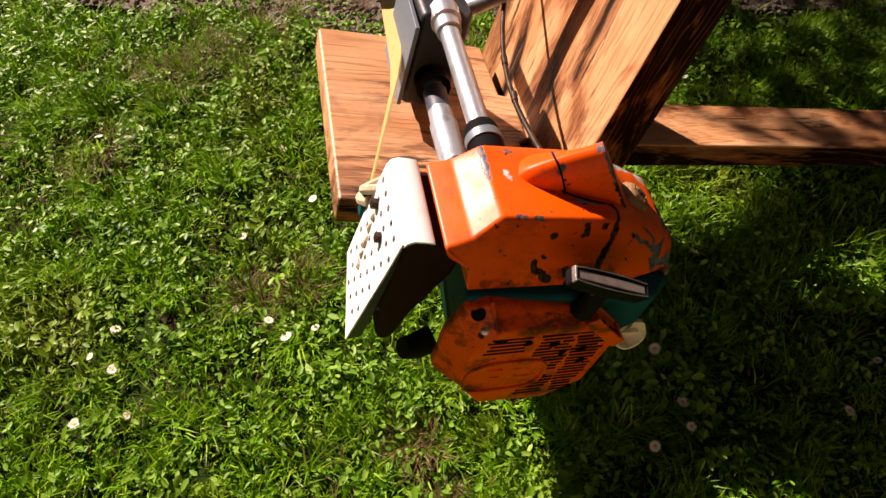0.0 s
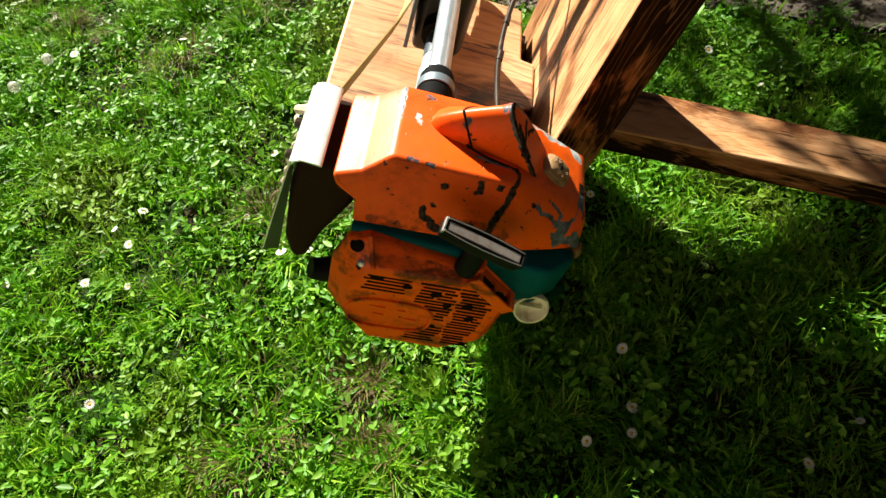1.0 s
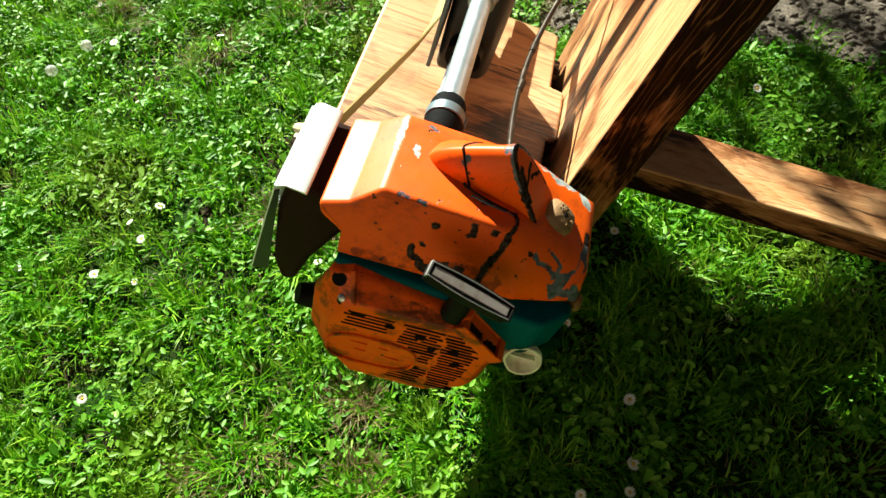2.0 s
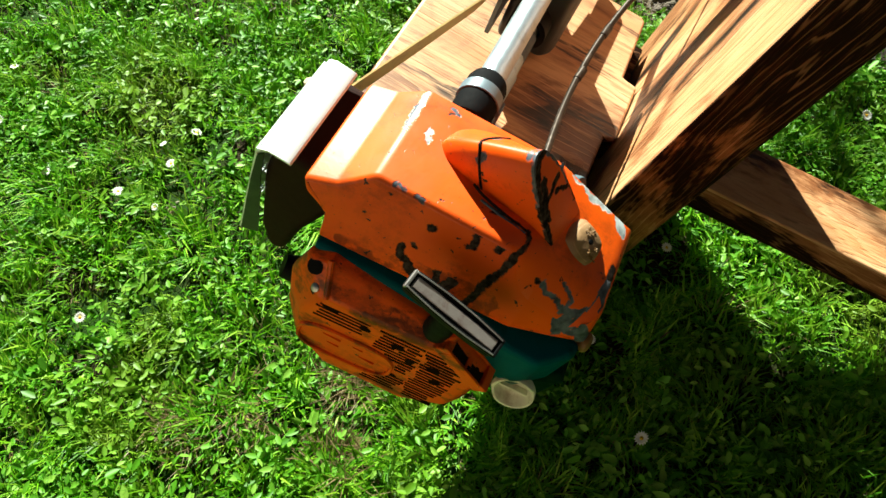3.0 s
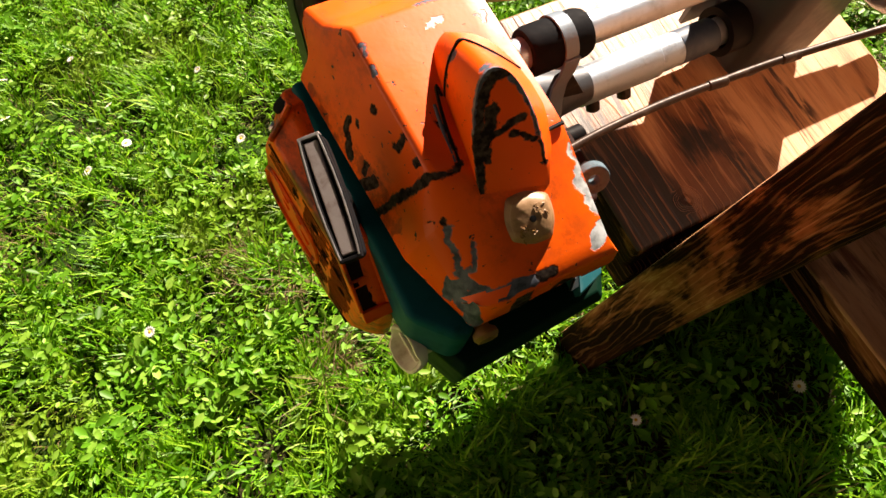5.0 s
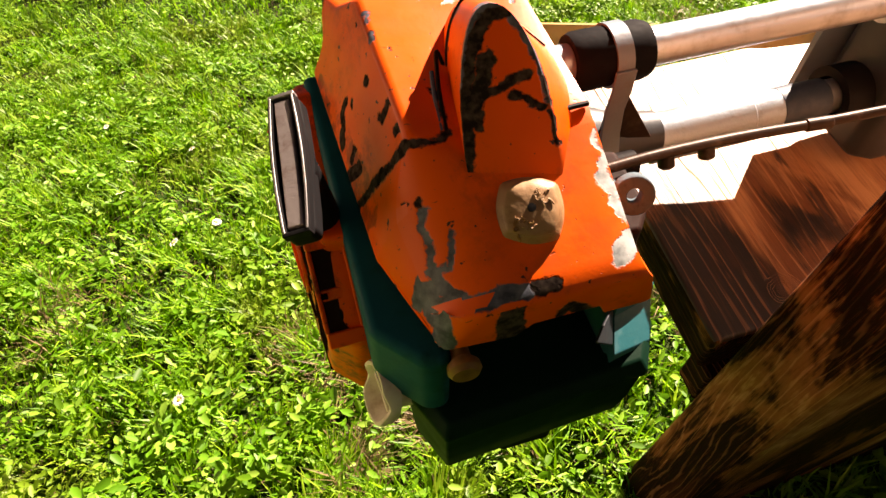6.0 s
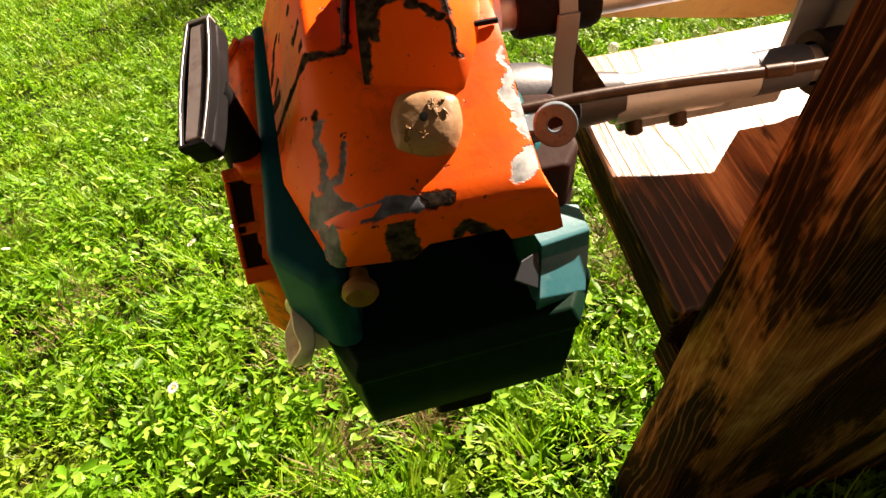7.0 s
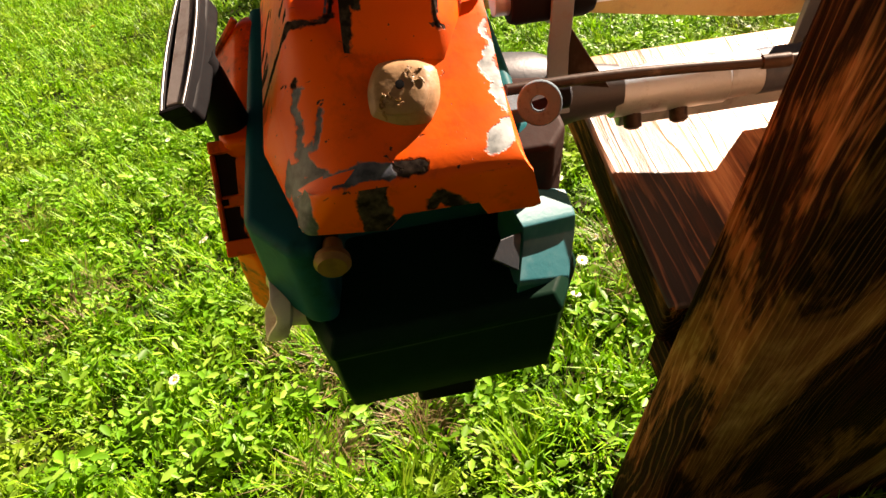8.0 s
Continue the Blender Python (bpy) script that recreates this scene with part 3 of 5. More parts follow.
M_SKY_BLOCK = plain("dark_sky_block", (0.022, 0.016, 0.012), 0.85, (0.012, 0.009, 0.007), 0.6, 6, 0.0, 0.6)
M_BOUNCE = plain("brown_bounce_wall", (0.46, 0.36, 0.27), 0.85, (0.36, 0.28, 0.21), 0.5, 3, 0.0, 0.5)
# Dark wall added out of view; it cuts the sky and deepens shade.
tagged(part("sky_block_east", box((2.4, -2.9, -0.1), (2.6, 2.6, 8.5)), M_SKY_BLOCK, bevel=0.01), "dark wall added out of view to cut the open sky", "wall", kind="structure")
# Unseen wall added as a warm reflector for the engine's shaded nose.
tagged(part("bounce_wall_south", box((-2.2, -3.1, -0.1), (2.3, -2.904, 2.4)), M_BOUNCE, bevel=0.01), "light brown wall added out of view to bounce sun onto the engine", "wall", kind="structure")


def lattice(x, y, cell, seed):
    """Smooth value noise between 0 and 1 for arrays of places."""
    g = np.random.RandomState(seed).rand(64, 64)
    u, v = x / cell + 31.7, y / cell + 17.3
    i, j = np.floor(u).astype(int), np.floor(v).astype(int)
    fu, fv = u - i, v - j
    fu, fv = fu * fu * (3 - 2 * fu), fv * fv * (3 - 2 * fv)
    at = lambda a, b: g[a % 64, b % 64]
    return (at(i, j) * (1 - fu) + at(i + 1, j) * fu) * (1 - fv) + (at(i, j + 1) * (1 - fu) + at(i + 1, j + 1) * fu) * fv


def scatter(rng, n, x0, x1, y0, y1, bare=0.0, tuft=0.9):
    """Places on the lawn, fewer where it is worn and none on the path."""
    x, y = rng.uniform(x0, x1, n), rng.uniform(y0, y1, n)
    worn = lattice(x, y, 0.22, 3) * 0.6 + lattice(x, y, 0.08, 4) * 0.4
    clump = lattice(x, y, 0.035, 6) * 0.55 + lattice(x, y, 0.1, 7) * 0.45
    keep = (rng.rand(n) > bare * np.clip((worn - 0.5) * 4, 0, 1)) & (rng.rand(n) > 1.5 * tuft * np.clip(0.75 - clump, 0, 1))
    edge = np.interp(x, [p[0] for p in path_pts], [p[1] for p in path_pts]) + 0.12 * (lattice(x, y, 0.09, 8) - 0.5)
    keep &= y < edge
    return x[keep], y[keep]


def stuff_mesh(name, verts, faces_per, material, label):
    """One joined mesh out of equal small pieces: verts (n, k, 3); faces_per: index tuples within a piece."""
    n, k = verts.shape[:2]
    mesh = bpy.data.meshes.new(name)
    loops = np.concatenate([np.array(f) for f in faces_per])
    sizes = np.array([len(f) for f in faces_per])
    allloops = (loops[None, :] + (np.arange(n) * k)[:, None]).ravel()
    allsizes = np.tile(sizes, n)
    mesh.vertices.add(n * k)
    mesh.vertices.foreach_set("co", verts.reshape(-1).astype(np.float32))
    mesh.loops.add(len(allloops))
    mesh.loops.foreach_set("vertex_index", allloops.astype(np.int32))
    mesh.polygons.add(len(allsizes))
    mesh.polygons.foreach_set("loop_start", np.concatenate([[0], np.cumsum(allsizes)[:-1]]).astype(np.int32))
    mesh.update(calc_edges=True)
    mesh.materials.append(material)
    mesh.shade_smooth()
    return tagged(new(name, mesh), label, "grass", kind="stuff")


def blades(name, rng, xy, length, width, material, label, lie=0.55):
    x, y = xy
    n = len(x)
    swirl = lattice(x, y, 0.055, 12) * 4 * np.pi
    az = swirl + rng.normal(0, 0.75, n)
    lean = rng.uniform(0.15, 1.0, n) ** 0.7 * lie * 2
    ln, w = rng.uniform(*length, n) * (0.35 + 1.35 * lattice(x, y, 0.06, 9)), rng.uniform(*width, n)
    out = np.stack([np.cos(az), np.sin(az), 0 * az], -1)
    side = np.stack([-np.sin(az), np.cos(az), 0 * az], -1)
    up = np.array([0, 0, 1.0])
    base = np.stack([x, y, 0 * x - 0.004], -1)

    def at(f, bend):
        return base + (out * np.sin(bend)[:, None] + up * np.cos(bend)[:, None]) * (ln * f)[:, None]

    mid, tip = at(0.55, lean * 0.6), at(1.0, lean)
    hw = side * (w / 2)[:, None]
    v = np.stack([base - hw, base + hw, mid - hw * 0.9, mid + hw * 0.9, tip], 1)
    return stuff_mesh(name, v, [(0, 1, 3, 2), (2, 3, 4)], material, label)


def leaves(name, rng, xy, size, height, material, label, tilt=0.6):
    """Small rounded leaves, cupped along the middle, on unseen stalks."""
    x, y = xy
    n = len(x)
    az = rng.uniform(0, 2 * np.pi, n)
    s = rng.uniform(*size, n)
    z = rng.uniform(*height, n) * (0.5 + lattice(x, y, 0.07, 9))
    ta, tm = rng.uniform(0, 2 * np.pi, n), rng.uniform(0, tilt, n)
    nrm = np.stack([np.cos(ta) * np.sin(tm), np.sin(ta) * np.sin(tm), np.cos(tm)], -1)
    a = np.stack([np.cos(az), np.sin(az), 0 * az], -1)
    a -= nrm * (a * nrm).sum(-1, keepdims=True)
    a /= np.linalg.norm(a, axis=1, keepdims=True)
    b = np.cross(nrm, a)
    c = np.stack([x, y, z], -1)
    shape = [(0.0, 0.0, 0.0), (0.35, 0.20, 0.07), (0.75, 0.22, 0.08), (1.0, 0.0, 0.0), (0.75, -0.22, 0.08), (0.35, -0.20, 0.07)]
    v = np.stack([c + a * (p * s)[:, None] + b * (q * s)[:, None] + nrm * (r * s)[:, None] for p, q, r in shape], 1)
    return stuff_mesh(name, v, [(0, 1, 2, 3), (0, 3, 4, 5)], material, label)


rng = np.random.RandomState(5)


def pebbles(n, size):
    """Loose stones and clods on the path and along its edge."""
    x = rng.uniform(-1.6, 1.4, n)
    edge = np.interp(x, [p[0] for p in path_pts], [p[1] for p in path_pts])
    y = edge + rng.uniform(-0.03, 0.75, n)
    s = rng.uniform(*size, (n, 1)) * np.ones((n, 3)) * rng.uniform(0.6, 1.2, (n, 3))
    c = np.stack([x, y, 0.018 + 0 * x], -1)
    shape = np.array([(1, 0, 0), (0, 1, 0), (-1, 0, 0), (0, -1, 0), (0.2, 0.1, 0.7), (0, 0, -0.7)])
    a = rng.uniform(0, 6.3, n)
    ca, sa = np.cos(a), np.sin(a)
    v = []
    for p in shape:
        q = s * p
        v.append(c + np.stack([q[:, 0] * ca - q[:, 1] * sa, q[:, 0] * sa + q[:, 1] * ca, q[:, 2]], -1))
    ob = stuff_mesh("gravel", np.stack(v, 1), [(0, 1, 4), (1, 2, 4), (2, 3, 4), (3, 0, 4), (1, 0, 5), (2, 1, 5), (3, 2, 5), (0, 3, 5)], M_PATH, "loose gravel and clods on the bare path")
    return tagged(ob, "loose gravel and clods on the bare path", "gravel", kind="stuff")


pebbles(9000, (0.003, 0.012))
LAWN = "short green lawn grass mixed with clover and moss"
blades("grass", rng, scatter(rng, 420000, -1.6, 1.4, -0.9, 1.75, 0.45), (0.018, 0.056), (0.0018, 0.0042), M_GRASS, LAWN)
blades("far_grass", rng, scatter(rng, 170000, -4.6, -1.5, -4.0, 1.8, 0.5), (0.025, 0.06), (0.003, 0.006), M_GRASS, LAWN)
blades("side_grass", rng, scatter(rng, 75000, -1.6, 1.4, -2.4, -0.9, 0.5), (0.02, 0.05), (0.0025, 0.005), M_GRASS, LAWN)
leaves("clover", rng, scatter(rng, 108000, -1.6, 1.4, -0.9, 1.75, 0.6), (0.006, 0.019), (0.008, 0.042), M_CLOVER, "low clover and daisy leaves in the lawn", 1.15)
leaves("far_clover", rng, scatter(rng, 80000, -4.6, -1.5, -4.0, 1.8, 0.5), (0.008, 0.022), (0.015, 0.05), M_CLOVER, "low clover and daisy leaves in the lawn")
leaves("side_clover", rng, scatter(rng, 14000, -1.6, 1.4, -2.4, -0.9, 0.6), (0.01, 0.026), (0.015, 0.045), M_CLOVER, "low clover and daisy leaves in the lawn")
blades("dry_thatch", rng, scatter(rng, 42000, -1.6, 1.4, -0.9, 1.9, 0.0, 0.0), (0.015, 0.04), (0.001, 0.0024), M_THATCH, "dry straw and dead stalks low in the lawn", 0.75)

outer = np.random.RandomState(77)
blades("wall_grass", outer, scatter(outer, 45000, 1.4, 2.39, -2.88, 1.66, 0.5), (0.025, 0.06), (0.003, 0.006), M_GRASS, LAWN)
blades("outer_grass", outer, scatter(outer, 60000, -9.5, -4.6, -5.5, 1.9, 0.4), (0.03, 0.07), (0.006, 0.011), M_GRASS, LAWN)

cx, cy = scatter(rng, 900, -1.5, 1.3, -0.9, 1.7, 0.3)
pick = rng.randint(0, len(cx), 11000)
leaves("broad_leaves", rng, (cx[pick] + rng.normal(0, 0.018, 11000), cy[pick] + rng.normal(0, 0.018, 11000)), (0.011, 0.027), (0.014, 0.042), M_CLOVER, "rosettes of broad daisy leaves in the lawn", 1.0)
def verge(n):
    """Places on the ragged strip between lawn and path."""
    x, y = rng.uniform(-0.75, 0.45, n), rng.normal(1.44, 0.075, n)
    keep = lattice(x, y, 0.06, 21) + 0.25 * rng.rand(n) > 0.58
    return x[keep], y[keep]


blades("verge_grass", rng, verge(16000), (0.02, 0.055), (0.0016, 0.0036), M_GRASS, "sparse grass tufts along the path", 0.7)
leaves("verge_leaves", rng, verge(3200), (0.008, 0.020), (0.018, 0.04), M_CLOVER, "low leaves along the path", 1.0)
patch_x, patch_y = [], []
for px, py, pr, pn in ((-0.33, 0.68, 0.06, 700), (-0.69, 1.30, 0.10, 1600), (-1.13, 1.00, 0.06, 600), (-0.05, 0.40, 0.03, 420), (0.02, 0.31, 0.03, 300), (-0.12, 0.26, 0.03, 220), (-0.85, 0.97, 0.06, 450), (-0.31, -0.23, 0.06, 450), (-0.18, 0.18, 0.03, 220), (-0.57, -0.55, 0.06, 400), (-0.25, 1.42, 0.13, 2600), (-0.55, 1.46, 0.10, 900), (-0.75, 1.25, 0.10, 700)):
    patch_x.append(rng.normal(px, pr, pn))
    patch_y.append(rng.normal(py, pr * 0.6, pn))
blades("dry_grass", rng, (np.concatenate(patch_x), np.concatenate(patch_y)), (0.03, 0.065), (0.0012, 0.0026), M_THATCH, "brown dead grass in worn patches of the lawn", 0.7)

# ---- the wooden stand
stand = thing("wooden_stand", STAND, "flamed softwood garden stand with a charred side panel, on the lawn", "garden furniture")
seat_outline = [(-0.157, -0.170), (-0.153, 0.1305), (-0.296, 0.1285), (-0.300, 0.1440), (-0.4095, 0.1440), (-0.4135, 0.1210), (-0.540, 0.1180), (-0.546, 0.110), (-0.548, -0.170)]
seat = part("seat_board", polygon_slab(seat_outline, 2, -0.187, -0.140), [M_BOARD, M_BOARD_END], stand, "flamed seat board with a notched edge", bevel=0.005, segments=3)
paint_faces(seat, lambda n: n.x > 0.7 or n.y > 0.7, 1)
panel_outline = [(-0.150, -0.478), (-0.150, 0.50), (-0.70, 0.44), (-0.70, 0.14), (-0.60, 0.08), (-0.595, -0.46)]
panel = part("side_panel", polygon_slab(panel_outline, 1, 0.150, 0.214, 0.03), [M_PANEL, M_PANEL_EDGE], stand, "broad side panel, its edges burnt dark", bevel=0.008, segments=3)
paint_faces(panel, lambda n: n.x > 0.7 or n.y > 0.7, 1)


# Added strip that fills the gap beside the panel with shade-dark colour.
part("gap_shade_batten", box((-0.545, 0.112, -0.236), (-0.160, 0.1405, -0.1885)), M_BOARD_END, stand, "dark batten added to stand in for the shade in the gap", bevel=0.003)


def cross_rail():
    rings = []
    for l in (0.205, 1.3):
        u = -0.150 + 0.077 * (l - 0.3)
        rings.append([(-0.317, l, u), (-0.430, l, u), (-0.430, l, u - 0.050), (-0.317, l, u - 0.050)])
    return loft(rings)


rail = part("cross_rail", cross_rail(), [M_BAR, M_BAR_EDGE], stand, "long cross rail with a charred front edge", bevel=0.005, segments=3)
paint_faces(rail, lambda n: n.x > 0.7, 1)

# ---- the brush cutter
cutter = thing("brush_cutter", STAND, "old orange and green brush cutter, paint chipped, on a wooden stand", "brush cutter")


def rounded(corners, steps=4):
    """A closed outline with each corner (x, y, radius) turned into an arc; gives places and inward normals."""
    pts = []
    n = len(corners)
    for i, (x, y, r) in enumerate(corners):
        here = Vector((x, y))
        a, b = Vector(corners[i - 1][:2]) - here, Vector(corners[(i + 1) % n][:2]) - here
        reach = min(r, a.length * 0.45, b.length * 0.45)
        start, end = here + a.normalized() * reach, here + b.normalized() * reach
        for k in range(steps + 1):
            f = k / steps
            pts.append(start * (1 - f) ** 2 + here * 2 * f * (1 - f) + end * f * f)
    out = []
    for i, q in enumerate(pts):
        way = (pts[(i + 1) % len(pts)] - pts[i - 1]).normalized()
        out.append((q, Vector((way.y, -way.x))))
    return out


def smooth_step(a, b, x):
    t = min(1.0, max(0.0, (x - a) / (b - a)))
    return t * t * (3 - 2 * t)


def cowl():
    """The engine cowl: one profile drawn along the shaft, its nose cut off slanting and rolled over at the edge, widest on the right slope."""
    corners = [(-0.088, 0.006, 0.003), (-0.090, 0.026, 0.006), (-0.112, 0.036, 0.004), (-0.117, 0.0465, 0.004), (-0.091, 0.0553, 0.003), (-0.065, 0.0770, 0.004), (0.058, 0.079, 0.014), (0.085, 0.068, 0.014), (0.1385, 0.0465, 0.004), (0.1480, 0.0405, 0.005), (0.1488, 0.012, 0.003), (0.085, 0.0095, 0.003)]
    outline = rounded(corners)
    rings = [[(-1.0, q.x + inward.x * d, q.y + inward.y * d) for q, inward in outline] for d in (0.0030, 0.0008)]
    rings.append([(-0.9, q.x, q.y) for q, _ in outline])
    for k in range(7):
        a = math.pi / 2 * k / 6
        ring = []
        for q, inward in outline:
            r = 0.0045 + 0.0235 * smooth_step(0.05, 0.088, q.x) - 0.0150 * smooth_step(0.136, 0.1488, q.x)
            r *= 0.45 + 0.55 * smooth_step(0.012, 0.03, q.y)
            c = q + inward * r * (1 - math.cos(a))
            ring.append((r * (math.sin(a) - 1), c.x, c.y))
        rings.append(ring)
    bm = loft(rings)
    for cut in (0.07, 0.085, 0.10, 0.12):
        bmesh.ops.bisect_plane(bm, geom=bm.verts[:] + bm.edges[:] + bm.faces[:], plane_co=(0, cut, 0), plane_no=(0, 1, 0))
    for v in bm.verts:
        if v.co.x < -0.5:
            v.co.x = (-0.0362 if v.co.x < -0.95 else -0.0325) - 0.0113 * smooth_step(0.049, 0.025, v.co.z) * (v.co.y > 0.08)
        else:
            v.co.x += 0.063 + (0.078 - v.co.z) * 0.46 - max(0.0, v.co.y - 0.085) * 0.33
    for cut in (0.031, 0.0215, -0.016, -0.0203):
        bmesh.ops.bisect_plane(bm, geom=bm.verts[:] + bm.edges[:] + bm.faces[:], plane_co=(cut, 0, 0), plane_no=(1, 0, 0))
    for v in bm.verts:
        if v.co.y > 0.12 and v.co.z < 0.0155:
            notch = 0.0095 if -0.0163 < v.co.x < 0.0218 else 0.0
            v.co.z += notch - 0.002 * (v.co.x < 0.032) + 0.003 * smooth_step(0.04, 0.07, v.co.x)
    return bm


cowl_ob = part("cowl", cowl(), [M_ORANGE, M_NOSE, M_SLOPE, M_SKIRT], cutter, "orange cowl, paint chipped to grey primer")
paint_faces(cowl_ob, lambda n: n.y > 0.2 and n.z > 0.4, 2)
paint_faces(cowl_ob, lambda n: n.y > 0.8, 3)
paint_faces(cowl_ob, lambda n: n.x > 0.80, 1)


def hood():
    return loft([[hood_at(f, 180 * i / 24) for i in range(25)] for f in (0.0, 0.06, 0.14, 0.24, 0.36, 0.5, 0.66, 0.84, 1.0)])


hood_ob = part("intake_hood", hood(), M_HOOD, cowl_ob, "orange intake hood with worn grey rim", bevel=0.0028, segments=3, angle=50)
part("seam_line", tube([(0.0415, 0.057, 0.0775), (0.0385, 0.034, 0.0795), (0.0345, 0.014, 0.0815), (0.0315, 0.004, 0.0840)] + [hood_at(0.40, d) for d in (12, 25, 45, 70, 90, 110, 135)], 0.0012, 6, 4), M_BLACK, hood_ob, "dark joint round the hood")
part("seam_lip", tube([(0.0440, 0.0565, 0.0772), (0.0412, 0.034, 0.0785), (0.0375, 0.014, 0.0790)], 0.0012, 6, 4), M_CAST, hood_ob, "bare metal edge along the joint")
part("seam_slit", tube([(-0.016, 0.0625, 0.0800), (-0.026, 0.0612, 0.0795), (-0.0355, 0.0605, 0.0790)], 0.0016, 6, 3), M_BLACK, hood_ob, "dark slit behind the hood")

# green engine block and tank
block_plan = [(0.105, -0.088), (0.105, 0.122), (0.080, 0.150), (0.066, 0.150), (0.058, 0.090), (-0.05, 0.088), (-0.060, 0.080), (-0.060, -0.07)]
tank_plan = [(0.090, -0.06), (0.088, 0.135), (0.074, 0.168), (-0.061, 0.161), (-0.079, 0.130), (-0.079, -0.05)]
part("crankcase", polygon_slab(block_plan, 2, -0.06, 0.007), M_GREEN, cutter, "teal green engine block", bevel=0.014, segments=5)
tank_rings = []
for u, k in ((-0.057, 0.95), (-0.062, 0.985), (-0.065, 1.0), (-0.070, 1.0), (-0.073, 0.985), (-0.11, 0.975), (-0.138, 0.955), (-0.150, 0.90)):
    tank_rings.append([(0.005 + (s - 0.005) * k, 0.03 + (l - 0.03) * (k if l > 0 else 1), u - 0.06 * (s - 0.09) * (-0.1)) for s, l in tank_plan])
part("fuel_tank", loft(tank_rings), M_TANK_SHADED, cutter, "dark green fuel tank, with its shade put into the colour", bevel=0.007, segments=3)
part("tank_foot", box((-0.010, 0.10, -0.162), (0.030, 0.156, -0.14)), M_BLACK, cutter, bevel=0.004)


def stepped_corner():
    """A corner bracket: a flat cap, an upright riser and a sloping tread, running down towards the shaft."""
    near = [(-0.036, 0.100, -0.018), (-0.042, 0.129, -0.0215), (-0.0435, 0.132, -0.0235), (-0.044, 0.1315, -0.0355), (-0.0370, 0.1520, -0.0450), (-0.0365, 0.1536, -0.0480), (-0.0365, 0.150, -0.064), (-0.036, 0.100, -0.064)]
    far = [(-0.079, 0.096, -0.0365), (-0.0795, 0.114, -0.0370), (-0.080, 0.116, -0.0390), (-0.0795, 0.1185, -0.0495), (-0.0705, 0.1420, -0.0620), (-0.0700, 0.1430, -0.0650), (-0.070, 0.139, -0.078), (-0.074, 0.096, -0.078)]
    return loft([near, far])


bracket = part("rear_bracket", stepped_corner(), M_TEAL, cutter, "teal stepped corner bracket, mottled paler", bevel=0.0010)
part("bracket_tab", loft([[(-0.044, 0.128, -0.031), (-0.028, 0.144, -0.016), (-0.022, 0.150, -0.0245), (-0.038, 0.147, -0.0425)], [(-0.044, 0.126, -0.034), (-0.028, 0.142, -0.019), (-0.022, 0.148, -0.0275), (-0.038, 0.145, -0.0455)]]), M_CLAMP, bracket, "bare grey tab", bevel=0.001)


def starter():
    back = [(-0.088, 0.003), (-0.068, 0.0110), (0.053, -0.001), (0.090, -0.031), (0.099, -0.046), (0.096, -0.125), (0.050, -0.158), (-0.045, -0.156), (-0.098, -0.106), (-0.100, -0.04)]
    front = [(-0.062, -0.024), (-0.056, -0.012), (0.052, -0.013), (0.083, -0.039), (0.089, -0.052), (0.080, -0.118), (0.042, -0.146), (-0.042, -0.142), (-0.074, -0.100), (-0.074, -0.05)]
    rings = [[(0.100, l, u - 0.004) for l, u in back], [(0.112, l, u - 0.004) for l, u in back]]
    rings.append([(0.136 - 0.0714 * (l + 0.074) + 0.07 * (-0.02 - u), l, u) for l, u in front])
    return loft(rings)


starter_ob = part("starter_cover", starter(), M_STARTER, cutter, "orange recoil starter cover with louvres", bevel=0.004, segments=3, angle=18)


def face_s(l, u):
    """How far forward the starter's slanting face lies."""
    return 0.136 - 0.0714 * (l + 0.074) + 0.07 * (-0.02 - u)


def slot(l0, l1, u, h=0.0022):
    return loft([[(face_s(l, u - h / 2) - 0.004, l, u - h / 2), (face_s(l, u - h / 2) + 0.0002, l, u - h / 2), (face_s(l, u + h / 2) + 0.0002, l, u + h / 2), (face_s(l, u + h / 2) - 0.004, l, u + h / 2)] for l in (l0, l1)])


rag = random.Random(12)
for row in range(20):
    u = -0.024 - 0.0056 * row
    oval = 0.050 * max(0.0, 1.0 - ((u + 0.090) / 0.031) ** 2) ** 0.4
    spans = [(-0.060 - 0.0005 * row, -0.012 - 0.002 * row)] if row < 5 else []
    spans.append((max(-0.004, -0.024 + oval), 0.034))
    spans.append((0.040, 0.078 - 0.0005 * row))
    for l0, l1 in spans:
        at = l0 + rag.uniform(-0.003, 0.003)
        while l1 - at > 0.008:
            to = min(l1 + rag.uniform(-0.002, 0.004), at + rag.uniform(0.018, 0.060))
            part("louvre", slot(at, to, u + rag.uniform(-0.0004, 0.0004), rag.uniform(0.0026, 0.0043)), M_SLOT, starter_ob, "dark louvre slot")
            at = to + rag.uniform(0.0015, 0.004)
for l, u, wide, high in ((-0.050, -0.026, 0.016, 0.006), (-0.018, -0.034, 0.012, 0.008), (0.014, -0.040, 0.014, 0.009), (0.030, -0.056, 0.010, 0.011), (0.052, -0.052, 0.016, 0.008), (0.060, -0.075, 0.012, 0.010), (0.022, -0.100, 0.012, 0.007)):
    grime = [[(face_s(l + wide * x, u + high * y) + d, l + wide * x * f, u + high * y * f) for x, y in ((-0.5, -0.1), (-0.25, 0.4), (0.2, 0.5), (0.5, 0.15), (0.35, -0.4), (-0.2, -0.5))] for d, f in ((-0.003, 1.0), (0.0004, 1.0), (0.0006, 0.7))]
    part("grease_clot", loft(grime), M_SLOT, starter_ob, "black greasy dirt between the louvres")
ring_pts = []
